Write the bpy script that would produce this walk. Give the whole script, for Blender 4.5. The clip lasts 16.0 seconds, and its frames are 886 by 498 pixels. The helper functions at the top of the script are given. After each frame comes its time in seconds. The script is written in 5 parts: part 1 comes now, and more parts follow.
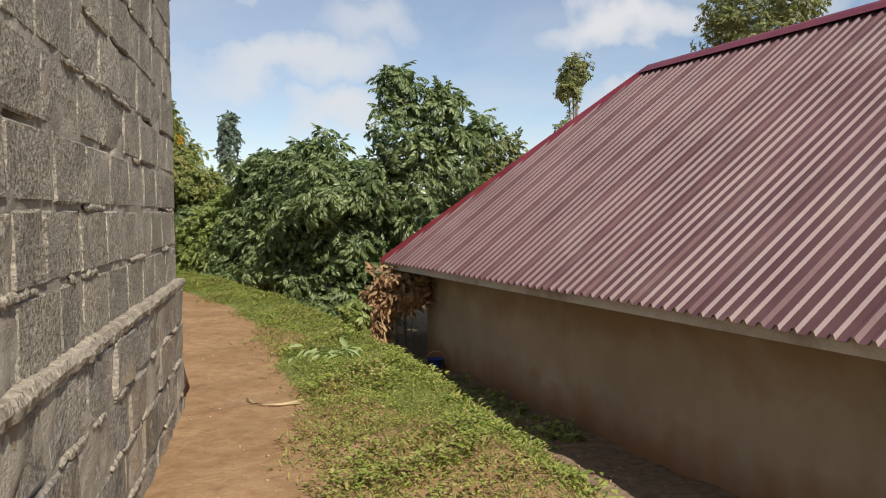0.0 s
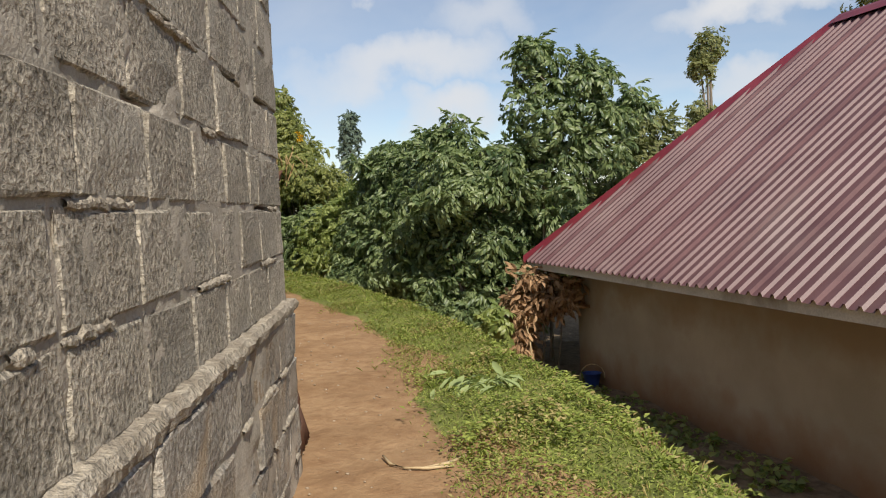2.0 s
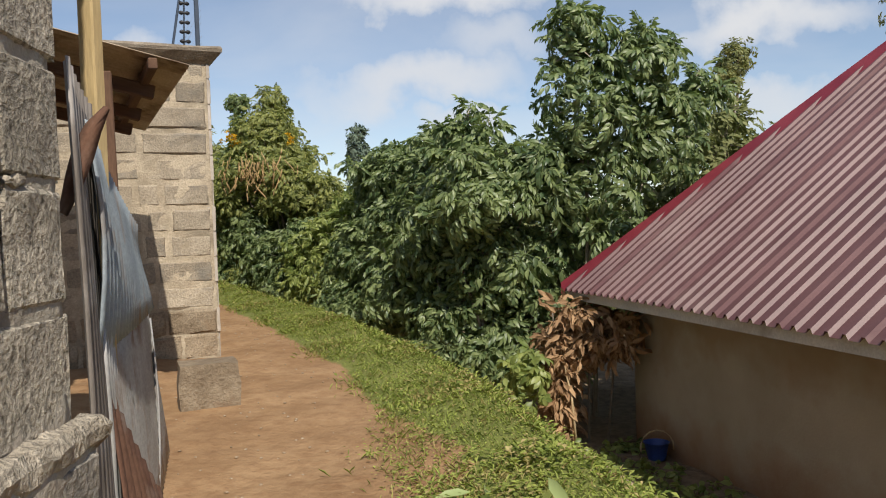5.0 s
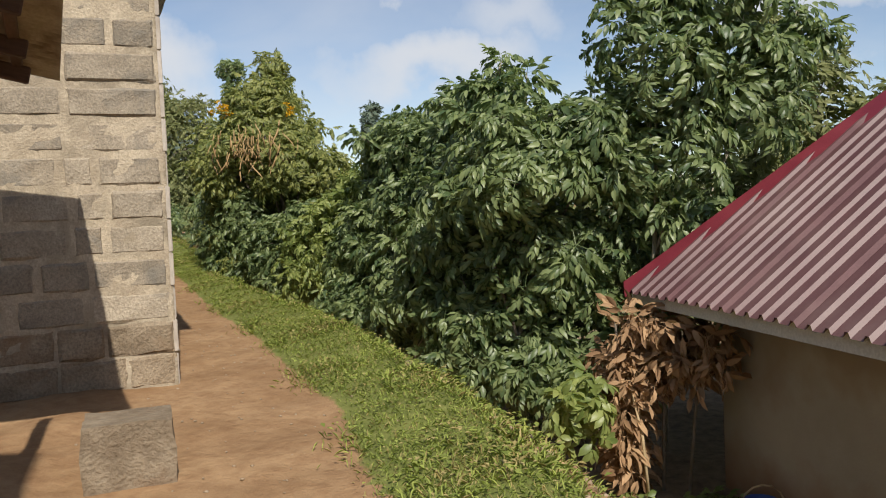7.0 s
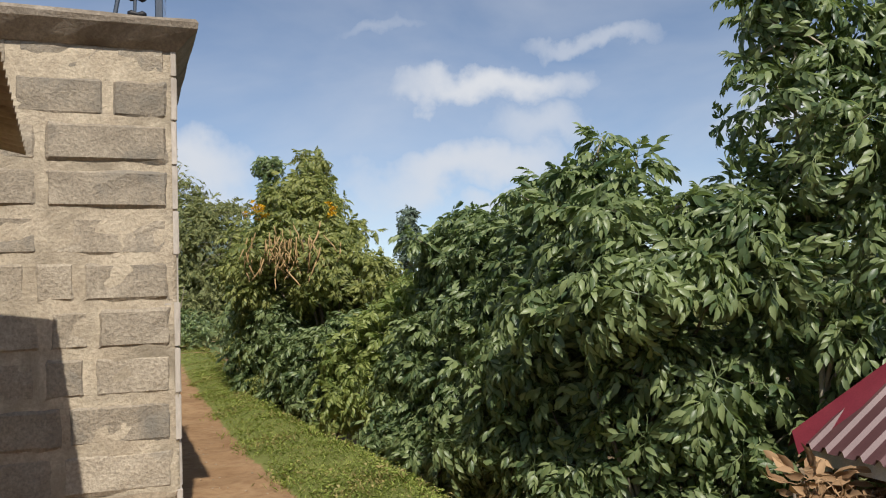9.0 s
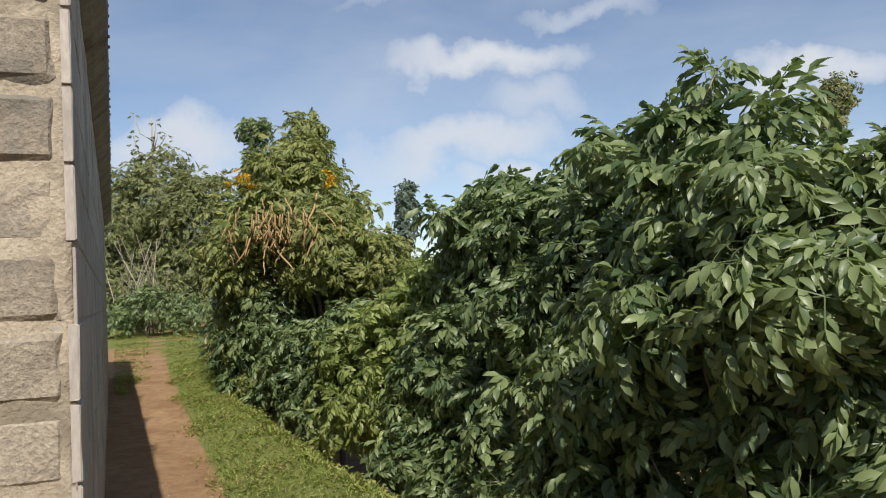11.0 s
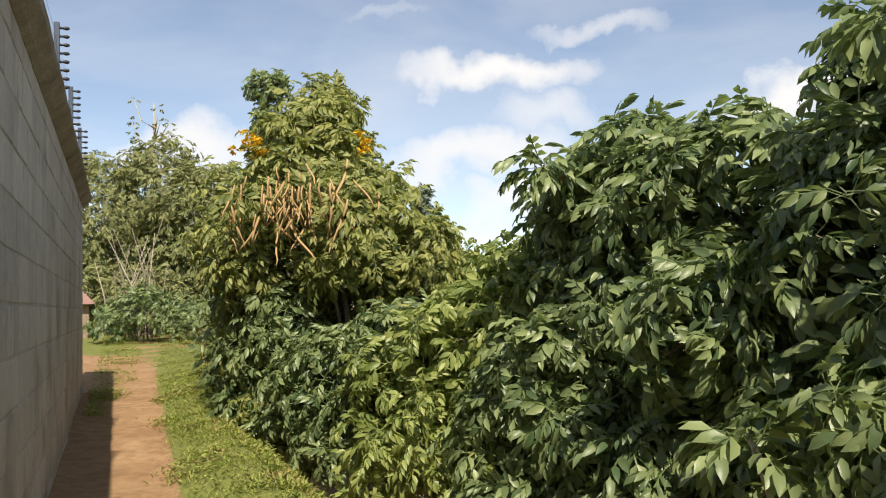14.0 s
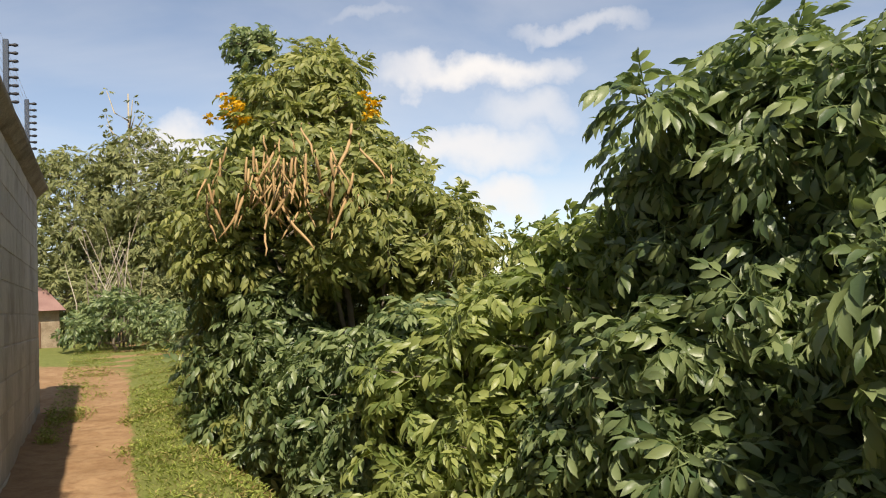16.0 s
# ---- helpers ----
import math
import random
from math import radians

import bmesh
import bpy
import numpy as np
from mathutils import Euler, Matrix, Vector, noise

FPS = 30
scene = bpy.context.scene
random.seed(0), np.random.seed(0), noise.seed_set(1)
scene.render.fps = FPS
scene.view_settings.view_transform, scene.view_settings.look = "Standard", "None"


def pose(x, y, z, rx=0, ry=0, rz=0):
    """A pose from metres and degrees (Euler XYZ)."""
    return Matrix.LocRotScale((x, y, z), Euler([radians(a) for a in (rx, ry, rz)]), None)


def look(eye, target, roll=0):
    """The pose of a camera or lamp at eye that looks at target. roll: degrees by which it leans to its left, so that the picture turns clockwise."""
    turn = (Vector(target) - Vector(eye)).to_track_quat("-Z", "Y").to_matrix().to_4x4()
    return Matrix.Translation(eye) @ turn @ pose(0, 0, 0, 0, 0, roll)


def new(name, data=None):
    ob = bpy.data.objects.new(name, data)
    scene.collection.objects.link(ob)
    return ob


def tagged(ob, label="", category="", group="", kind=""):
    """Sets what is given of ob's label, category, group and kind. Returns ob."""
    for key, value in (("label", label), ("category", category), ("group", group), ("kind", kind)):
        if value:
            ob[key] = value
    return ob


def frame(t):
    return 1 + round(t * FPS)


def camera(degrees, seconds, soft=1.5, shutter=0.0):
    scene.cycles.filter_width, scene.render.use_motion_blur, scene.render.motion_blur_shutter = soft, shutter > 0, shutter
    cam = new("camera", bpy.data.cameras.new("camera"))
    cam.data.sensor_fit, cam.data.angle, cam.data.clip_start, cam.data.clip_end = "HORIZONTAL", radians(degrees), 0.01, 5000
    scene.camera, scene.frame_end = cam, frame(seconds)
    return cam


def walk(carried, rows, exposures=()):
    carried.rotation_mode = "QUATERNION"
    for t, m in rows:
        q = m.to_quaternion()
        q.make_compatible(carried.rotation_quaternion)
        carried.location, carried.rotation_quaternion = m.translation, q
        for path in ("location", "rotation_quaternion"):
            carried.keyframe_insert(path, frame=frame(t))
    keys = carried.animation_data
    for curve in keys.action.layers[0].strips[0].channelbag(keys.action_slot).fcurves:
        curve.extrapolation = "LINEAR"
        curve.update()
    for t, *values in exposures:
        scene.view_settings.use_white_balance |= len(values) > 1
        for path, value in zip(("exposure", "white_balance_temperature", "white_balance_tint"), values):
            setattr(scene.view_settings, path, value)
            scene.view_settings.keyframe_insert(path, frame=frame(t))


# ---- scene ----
cam = camera(57.0, 16.0, soft=1.1)
PATH = [
    (0, (1.302, 0.431, 1.315), (1.036, 2.411, 1.224), -0.6),
    (0.5, (1.118, 0.788, 1.326), (0.785, 2.759, 1.258), -1.4),
    (1, (0.97, 1.144, 1.28), (0.482, 3.081, 1.161), -1.6),
    (1.5, (0.85, 1.577, 1.292), (0.256, 3.483, 1.176), -3.0),
    (2, (0.682, 1.945, 1.301), (0.128, 3.865, 1.204), -2.7),
    (2.5, (0.568, 2.405, 1.234), (0.133, 4.351, 1.08), -2.3),
    (3, (0.492, 2.791, 1.231), (0.059, 4.739, 1.092), -3.6),
    (3.5, (0.343, 3.202, 1.231), (-0.072, 5.155, 1.126), -2.8),
    (4, (0.28, 3.62, 1.191), (-0.166, 5.566, 1.07), -2.1),
    (4.5, (0.118, 3.988, 1.207), (-0.47, 5.899, 1.158), -2.4),
    (4.7, (0.034, 4.148, 1.223), (-0.547, 6.061, 1.175), -2.2),
    (6.8, (-0.646, 6.149, 1.247), (-1.193, 8.07, 1.149), -2.9),
    (7, (-0.734, 6.294, 1.268), (-1.35, 8.194, 1.172), -2.5),
    (7.5, (-1.015, 6.657, 1.427), (-1.769, 8.507, 1.516), -0.6),
    (8, (-1.149, 7.025, 1.381), (-1.912, 8.866, 1.552), -0.7),
    (8.5, (-1.321, 7.38, 1.375), (-2.091, 9.218, 1.551), -3.4),
    (8.7, (-1.446, 7.52, 1.378), (-2.147, 9.385, 1.555), -2.9),
    (10.8, (-2.502, 9.249, 1.563), (-3.142, 11.142, 1.639), -2.1),
    (11, (-2.56, 9.395, 1.574), (-3.231, 11.277, 1.675), -2.9),
    (11.5, (-2.768, 9.698, 1.548), (-3.449, 11.572, 1.706), -3.4),
    (12, (-3.012, 10.025, 1.545), (-3.673, 11.905, 1.713), -1.8),
    (12.5, (-3.206, 10.428, 1.488), (-3.881, 12.303, 1.656), -1.2),
    (13, (-3.486, 10.768, 1.485), (-4.263, 12.603, 1.657), -1.6),
    (13.5, (-3.727, 11.1, 1.49), (-4.387, 12.982, 1.631), -1.7),
    (14, (-3.909, 11.449, 1.482), (-4.594, 13.323, 1.612), -1.7),
    (14.5, (-4.155, 11.776, 1.494), (-4.868, 13.642, 1.599), -2.0),
    (15, (-4.319, 12.082, 1.487), (-4.971, 13.971, 1.565), -2.5),
    (15.5, (-4.465, 12.424, 1.465), (-5.123, 14.308, 1.595), -1.8),
    (16, (-4.716, 12.692, 1.465), (-5.367, 14.579, 1.595), -2.7),
]
walk(cam, [(t, look(eye, target, roll)) for t, eye, target, roll in PATH], [(0, 0.55, 6500, 10), (7, 0.52, 6450, 10), (8.5, 0.5, 6350, 10), (11, 0.5, 6200, 10), (12.5, 0.66, 6550, 10), (13, 0.88, 6700, 10), (15, 0.98, 7000, 11), (15.5, 0.82, 6950, 11), (16, 0.88, 7050, 12)])

# ---- world, sun ----
SUN_D = Vector((-0.54, 0.745, -0.93)).normalized()
SUN_ELEV = math.asin(-SUN_D.z)
SUN_AZ = math.atan2(-SUN_D.x, -SUN_D.y)


class Nodes:
    """A small wrapper to write node trees briefly."""

    def __init__(self, tree):
        self.t = tree
        tree.nodes.clear()

    def n(self, kind, **sets):
        node = self.t.nodes.new(kind)
        for key, value in sets.items():
            if key in node.inputs:
                node.inputs[key].default_value = value
        return node

    def l(self, a, b):
        self.t.links.new(a, b)

    def math(self, op, a, b=None, clamp=False):
        node = self.t.nodes.new("ShaderNodeMath")
        node.operation, node.use_clamp = op, clamp
        for i, v in enumerate((a, b)):
            if v is None:
                continue
            if isinstance(v, (int, float)):
                node.inputs[i].default_value = v
            else:
                self.l(v, node.inputs[i])
        return node.outputs[0]

    def mix(self, fac, a, b, blend="MIX"):
        node = self.t.nodes.new("ShaderNodeMix")
        node.data_type, node.blend_type = "RGBA", blend
        for i, v in ((0, fac), (6, a), (7, b)):
            if isinstance(v, (int, float)):
                node.inputs[i].default_value = v
            elif isinstance(v, tuple):
                node.inputs[i].default_value = (*v, 1) if len(v) == 3 else v
            else:
                self.l(v, node.inputs[i])
        return node.outputs[2]

    def noise(self, vec, scale, detail=4.0, rough=0.55, distort=0.0):
        node = self.n("ShaderNodeTexNoise", Scale=scale, Detail=detail, Roughness=rough, Distortion=distort)
        if vec is not None:
            self.l(vec, node.inputs["Vector"])
        return node.outputs["Fac"]

    def ramp(self, fac, stops):
        node = self.t.nodes.new("ShaderNodeValToRGB")
        el = node.color_ramp.elements
        while len(el) < len(stops):
            el.new(0.5)
        for e, (p, c) in zip(el, stops):
            e.position = p
            e.color = (c, c, c, 1) if isinstance(c, (int, float)) else (*c, 1)
        self.l(fac, node.inputs[0])
        return node.outputs[0]


def make_world():
    world = bpy.data.worlds.new("sky")
    scene.world = world
    world.use_nodes = True
    k = Nodes(world.node_tree)
    sky = k.n("ShaderNodeTexSky")
    sky.sky_type, sky.sun_disc = "NISHITA", False
    sky.sun_elevation, sky.sun_rotation = SUN_ELEV, SUN_AZ
    sky.altitude, sky.air_density, sky.dust_density, sky.ozone_density = 1500, 1.0, 0.6, 1.0
    co = k.n("ShaderNodeTexCoord").outputs["Generated"]
    sep = k.n("ShaderNodeSeparateXYZ")
    k.l(co, sep.inputs[0])
    # clouds lie on a flat deck: divide by height so that they crowd together towards the horizon
    up = k.math("ADD", k.math("MAXIMUM", sep.outputs[2], 0.0), 0.16)
    flat = k.n("ShaderNodeCombineXYZ")
    k.l(k.math("DIVIDE", sep.outputs[0], up), flat.inputs[0])
    k.l(k.math("DIVIDE", sep.outputs[1], up), flat.inputs[1])
    big = k.noise(flat.outputs[0], 1.15, 7.0, 0.52, 0.3)
    veil = k.ramp(big, [(0.4, 0.06), (0.78, 0.5)])
    # single cumulus heads
    amount = veil
    wob = k.n("ShaderNodeTexNoise", Scale=9.0, Detail=6.0, Roughness=0.55)
    k.l(co, wob.inputs["Vector"])
    wv = k.n("ShaderNodeVectorMath")
    wv.operation = "SUBTRACT"
    k.l(wob.outputs["Color"], wv.inputs[0])
    wv.inputs[1].default_value = (0.5, 0.5, 0.5)
    for az, el, wide, high, strength in CLOUDS:
        a, e = radians(az), radians(el)
        d = Vector((-math.sin(a) * math.cos(e), math.cos(a) * math.cos(e), math.sin(e)))
        side = Vector((-math.cos(a), -math.sin(a), 0))
        rise = d.cross(side)
        pos = k.n("ShaderNodeVectorMath")
        pos.operation = "MULTIPLY_ADD"
        k.l(wv.outputs[0], pos.inputs[0])
        pos.inputs[1].default_value = (0.16, 0.16, 0.16)
        k.l(co, pos.inputs[2])
        terms = []
        for axis, size in ((side, wide), (rise, high)):
            dot = k.n("ShaderNodeVectorMath")
            dot.operation = "DOT_PRODUCT"
            k.l(pos.outputs[0], dot.inputs[0])
            dot.inputs[1].default_value = axis
            terms.append(k.math("POWER", k.math("DIVIDE", dot.outputs["Value"], math.sin(radians(size))), 2.0))
        ahead = k.n("ShaderNodeVectorMath")
        ahead.operation = "DOT_PRODUCT"
        k.l(co, ahead.inputs[0])
        ahead.inputs[1].default_value = d
        r2 = k.math("ADD", terms[0], terms[1])
        puff = k.math("MULTIPLY", k.math("SUBTRACT", 1.0, r2, True), strength)
        puff = k.math("MULTIPLY", puff, k.math("GREATER_THAN", ahead.outputs["Value"], 0.3))
        amount = k.math("MAXIMUM", amount, puff)
    tint = k.mix(1.0, sky.outputs[0], SKY_TINT, "MULTIPLY")
    col = k.mix(amount, tint, CLOUD_COL)
    bg = k.n("ShaderNodeBackground", Strength=SKY_STRENGTH)
    k.l(col, bg.inputs["Color"])
    out = k.n("ShaderNodeOutputWorld")
    k.l(bg.outputs[0], out.inputs[0])


SKY_STRENGTH = 0.082
SKY_TINT = (1.06, 1.0, 0.96)
CLOUD_COL = (6.2, 6.3, 6.5)
# heading left of +y, height, half width, half height (degrees), density
CLOUDS = [(16.5, 15.6, 8.5, 1.9, 1.0), (18.0, 10.0, 9.5, 2.2, 0.85), (13.0, 12.6, 5.5, 2.0, 0.65), (37.5, 10.6, 6.0, 2.4, 0.9), (-5.0, 12.2, 7.5, 2.0, 1.0),
          (15.0, 6.6, 4.5, 1.8, 0.9), (9.5, 18.8, 5.0, 1.0, 0.55), (-16.0, 14.0, 5.0, 1.6, 0.7), (24.0, 20.5, 5.0, 0.9, 0.35), (-6.0, 7.5, 5.0, 1.6, 0.75)]
make_world()
sun_data = bpy.data.lights.new("sun", "SUN")
sun_data.energy, sun_data.angle, sun_data.color = 3.4, radians(0.6), (1.0, 0.93, 0.82)
sun = new("sun", sun_data)
sun.matrix_world = look((6, -10, 14), Vector((6, -10, 14)) + SUN_D)


# ---- materials ----
def material(name, a, b, scale=6.0, fine=60.0, rough=0.85, bump=0.3, metal=0.0, dist=0.01, c=None, c_scale=1.2, c_range=(0.52, 0.68),
             vary=0.0, spec=0.3, stretch=(1, 1, 1), fine_mix=0.35, coords="Object", grain=(0.55, 1.35)):
    m = bpy.data.materials.new(name)
    m.use_nodes = True
    k = Nodes(m.node_tree)
    co = k.n("ShaderNodeTexCoord").outputs[coords] if coords != "Position" else k.n("ShaderNodeNewGeometry").outputs["Position"]
    mp = k.n("ShaderNodeMapping")
    mp.inputs["Scale"].default_value = stretch
    k.l(co, mp.inputs["Vector"])
    v = mp.outputs[0]
    n1, n2 = k.noise(v, scale, 5.0, 0.6), k.noise(v, fine, 4.0, 0.65)
    col = k.mix(k.ramp(n1, [(0.35, 0.0), (0.65, 1.0)]), a, b)
    grain = k.ramp(n2, [(0.3, grain[0]), (0.7, grain[1])])
    col = k.mix(fine_mix, col, k.mix(1.0, col, grain, "MULTIPLY"))
    if c:
        n3 = k.noise(co, c_scale, 6.0, 0.6, 0.4)
        col = k.mix(k.ramp(n3, [(c_range[0], 0.0), (c_range[1], 1.0)]), col, c)
    if vary:
        info = k.n("ShaderNodeObjectInfo")
        val = k.math("ADD", k.math("MULTIPLY", info.outputs["Random"], 2 * vary), 1 - vary)
        hsv = k.n("ShaderNodeHueSaturation")
        k.l(val, hsv.inputs["Value"])
        k.l(col, hsv.inputs["Color"])
        col = hsv.outputs[0]
    p = k.n("ShaderNodeBsdfPrincipled", Roughness=rough, Metallic=metal)
    p.inputs["Specular IOR Level"].default_value = spec
    k.l(col, p.inputs["Base Color"])
    bp = k.n("ShaderNodeBump", Strength=bump, Distance=dist)
    k.l(k.math("ADD", k.math("MULTIPLY", n1, 0.15), n2), bp.inputs["Height"])
    k.l(bp.outputs[0], p.inputs["Normal"])
    out = k.n("ShaderNodeOutputMaterial")
    k.l(p.outputs[0], out.inputs[0])
    return m


def leaf_material(name, dark, light, rough=0.38, spec=0.5, trans=0.25):
    m = bpy.data.materials.new(name)
    m.use_nodes = True
    k = Nodes(m.node_tree)
    geo = k.n("ShaderNodeNewGeometry")
    isl = geo.outputs["Random Per Island"]
    patch = k.noise(geo.outputs["Position"], 2.1, 3.0)
    f = k.math("ADD", k.math("MULTIPLY", isl, 0.65), k.math("MULTIPLY", patch, 0.45), True)
    col = k.mix(k.ramp(f, [(0.15, 0.0), (0.95, 1.0)]), dark, light)
    p = k.n("ShaderNodeBsdfPrincipled", Roughness=rough)
    p.inputs["Specular IOR Level"].default_value = spec
    k.l(col, p.inputs["Base Color"])
    tr = k.n("ShaderNodeBsdfTranslucent")
    k.l(k.mix(0.5, col, k.mix(1.0, col, (1.35, 1.45, 0.6), "MULTIPLY")), tr.inputs["Color"])
    mx = k.n("ShaderNodeMixShader", Fac=trans)
    k.l(p.outputs[0], mx.inputs[1])
    k.l(tr.outputs[0], mx.inputs[2])
    bp = k.n("ShaderNodeBump", Strength=0.25, Distance=0.004)
    k.l(k.noise(geo.outputs["Position"], 90.0, 2.0), bp.inputs["Height"])
    k.l(bp.outputs[0], p.inputs["Normal"])
    out = k.n("ShaderNodeOutputMaterial")
    k.l(mx.outputs[0], out.inputs[0])
    return m


def ground_material():
    """Red-brown trodden soil on the path, grass-covered earth on the verge, dark damp soil below the bank."""
    m = bpy.data.materials.new("ground_soil_and_turf")
    m.use_nodes = True
    k = Nodes(m.node_tree)
    co = k.n("ShaderNodeNewGeometry").outputs["Position"]
    attr = k.n("ShaderNodeAttribute")
    attr.attribute_name = "cover"
    sep = k.n("ShaderNodeSeparateColor")
    k.l(attr.outputs["Color"], sep.inputs[0])
    n1, n2, n3 = k.noise(co, 1.6, 5.0, 0.6), k.noise(co, 9.0, 5.0, 0.65), k.noise(co, 70.0, 4.0, 0.7)
    soil = k.mix(k.ramp(n1, [(0.35, 0.0), (0.65, 1.0)]), (0.29, 0.175, 0.09), (0.39, 0.25, 0.135))
    soil = k.mix(k.ramp(n2, [(0.42, 0.0), (0.72, 0.65)]), soil, (0.20, 0.105, 0.052))
    soil = k.mix(k.ramp(n3, [(0.58, 0.0), (0.75, 0.5)]), soil, (0.46, 0.33, 0.20))
    turf = k.mix(k.ramp(n2, [(0.3, 0.0), (0.7, 1.0)]), (0.12, 0.15, 0.035), (0.21, 0.225, 0.065))
    turf = k.mix(k.ramp(n3, [(0.45, 0.0), (0.7, 0.4)]), turf, (0.22, 0.18, 0.08))
    damp = k.mix(k.ramp(n2, [(0.35, 0.0), (0.7, 1.0)]), (0.17, 0.12, 0.075), (0.32, 0.24, 0.155))
    edge = k.math("MULTIPLY", k.math("SUBTRACT", k.noise(co, 5.5, 6.0, 0.7), 0.5), 0.9)
    g = k.math("ADD", sep.outputs[1], edge)
    d = k.math("ADD", sep.outputs[2], edge)
    col = k.mix(k.ramp(g, [(0.42, 0.0), (0.6, 1.0)]), soil, turf)
    col = k.mix(k.ramp(d, [(0.42, 0.0), (0.6, 1.0)]), col, damp)
    p = k.n("ShaderNodeBsdfPrincipled", Roughness=0.95)
    p.inputs["Specular IOR Level"].default_value = 0.15
    k.l(col, p.inputs["Base Color"])
    bp = k.n("ShaderNodeBump", Strength=0.55, Distance=0.03)
    k.l(k.math("ADD", k.math("ADD", n2, k.math("MULTIPLY", n3, 0.35)), k.math("MULTIPLY", k.noise(co, 24.0, 4.0), 0.6)), bp.inputs["Height"])
    k.l(bp.outputs[0], p.inputs["Normal"])
    out = k.n("ShaderNodeOutputMaterial")
    k.l(p.outputs[0], out.inputs[0])
    return m


M_GROUND = ground_material()
M_BLOCK = material("rough_concrete_block", (0.33, 0.295, 0.235), (0.5, 0.44, 0.35), 3.0, 58.0, 0.95, 0.9, dist=0.022, c=(0.3, 0.275, 0.23), c_scale=2.2, c_range=(0.5, 0.75), vary=0.12, spec=0.1, fine_mix=1.0, coords="Position", grain=(0.3, 1.55))
M_MORTAR = material("pale_mortar", (0.37, 0.33, 0.265), (0.5, 0.44, 0.355), 4.0, 75.0, 0.95, 0.6, dist=0.012, c=(0.24, 0.20, 0.16), c_range=(0.5, 0.7), vary=0.0, spec=0.1, coords="Position")
M_LEDGE = material("crumbling_pale_mortar", (0.36, 0.31, 0.24), (0.52, 0.455, 0.36), 9.0, 50.0, 0.95, 1.0, dist=0.025, c=(0.25, 0.21, 0.16), c_scale=5.0, spec=0.1, fine_mix=0.8, coords="Position")
M_PLINTH = material("dark_plinth_block", (0.24, 0.22, 0.19), (0.42, 0.375, 0.31), 2.5, 50.0, 0.95, 0.9, dist=0.02, c=(0.4, 0.31, 0.21), c_scale=1.7, vary=0.24, spec=0.1, fine_mix=0.9, coords="Position", grain=(0.35, 1.5))
M_YBLOCK = material("sandy_concrete_block", (0.32, 0.268, 0.2), (0.42, 0.355, 0.268), 4.0, 60.0, 0.95, 0.8, dist=0.016, c=(0.24, 0.215, 0.175), c_scale=3.0, vary=0.14, spec=0.1, fine_mix=0.7, coords="Position")
M_YMORTAR = material("sandy_mortar", (0.42, 0.345, 0.25), (0.54, 0.455, 0.335), 5.0, 55.0, 0.95, 0.8, dist=0.014, c=(0.28, 0.235, 0.17), c_scale=2.5, c_range=(0.48, 0.66), spec=0.1, fine_mix=0.5, coords="Position")
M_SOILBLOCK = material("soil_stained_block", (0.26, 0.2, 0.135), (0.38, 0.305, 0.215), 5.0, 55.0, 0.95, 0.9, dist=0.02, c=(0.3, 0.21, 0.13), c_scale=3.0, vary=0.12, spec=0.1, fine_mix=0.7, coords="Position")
M_GREYWALL = material("grey_cement_block", (0.42, 0.37, 0.31), (0.52, 0.46, 0.395), 2.5, 60.0, 0.93, 0.5, dist=0.01, c=(0.33, 0.28, 0.23), c_scale=1.5, vary=0.1, spec=0.1, stretch=(1, 1, 0.3), coords="Position")
M_COPING = material("cement_coping", (0.23, 0.19, 0.145), (0.33, 0.28, 0.22), 5.0, 60.0, 0.95, 0.7, dist=0.014, c=(0.14, 0.11, 0.08), c_scale=2.0, spec=0.1, fine_mix=0.6, coords="Position")
M_ROOF = material("maroon_coated_steel", (0.115, 0.05, 0.052), (0.16, 0.078, 0.077), 1.3, 90.0, 0.5, 0.06, dist=0.003, c=(0.17, 0.1, 0.093), c_scale=0.9, spec=0.5, fine_mix=0.4, coords="Position")
M_ROOFCAP = material("dark_red_ridge_cap", (0.15, 0.018, 0.03), (0.20, 0.03, 0.042), 3.0, 90.0, 0.35, 0.06, spec=0.5, coords="Position")
M_FASCIA = material("whitewashed_fascia_board", (0.5, 0.5, 0.46), (0.6, 0.59, 0.54), 2.5, 60.0, 0.8, 0.2, c=(0.30, 0.28, 0.23), spec=0.2, coords="Position")
M_SOFFIT = material("grey_soffit_board", (0.25, 0.24, 0.22), (0.33, 0.32, 0.29), 2.5, 60.0, 0.9, 0.2, coords="Position")
M_TIMBER = material("brown_timber", (0.09, 0.05, 0.032), (0.16, 0.09, 0.055), 5.0, 80.0, 0.85, 0.4, stretch=(1, 1, 0.2))
M_PALETIMBER = material("yellowish_timber", (0.42, 0.30, 0.14), (0.55, 0.42, 0.22), 6.0, 80.0, 0.8, 0.4, c=(0.25, 0.16, 0.08), stretch=(1, 1, 0.15))
M_TIN = material("weathered_zinc_sheet", (0.33, 0.32, 0.3), (0.46, 0.45, 0.43), 3.0, 60.0, 0.75, 0.2, metal=0.15, c=(0.26, 0.18, 0.13), c_scale=2.6)
M_BLUETIN = material("blue_grey_zinc_sheet", (0.24, 0.28, 0.31), (0.36, 0.41, 0.44), 3.0, 60.0, 0.75, 0.2, metal=0.12, c=(0.28, 0.22, 0.17), c_scale=2.6)
M_RUST = material("rusty_sheet", (0.10, 0.05, 0.035), (0.18, 0.095, 0.06), 4.0, 60.0, 0.85, 0.4, metal=0.15, c=(0.26, 0.2, 0.16), c_scale=2.6)
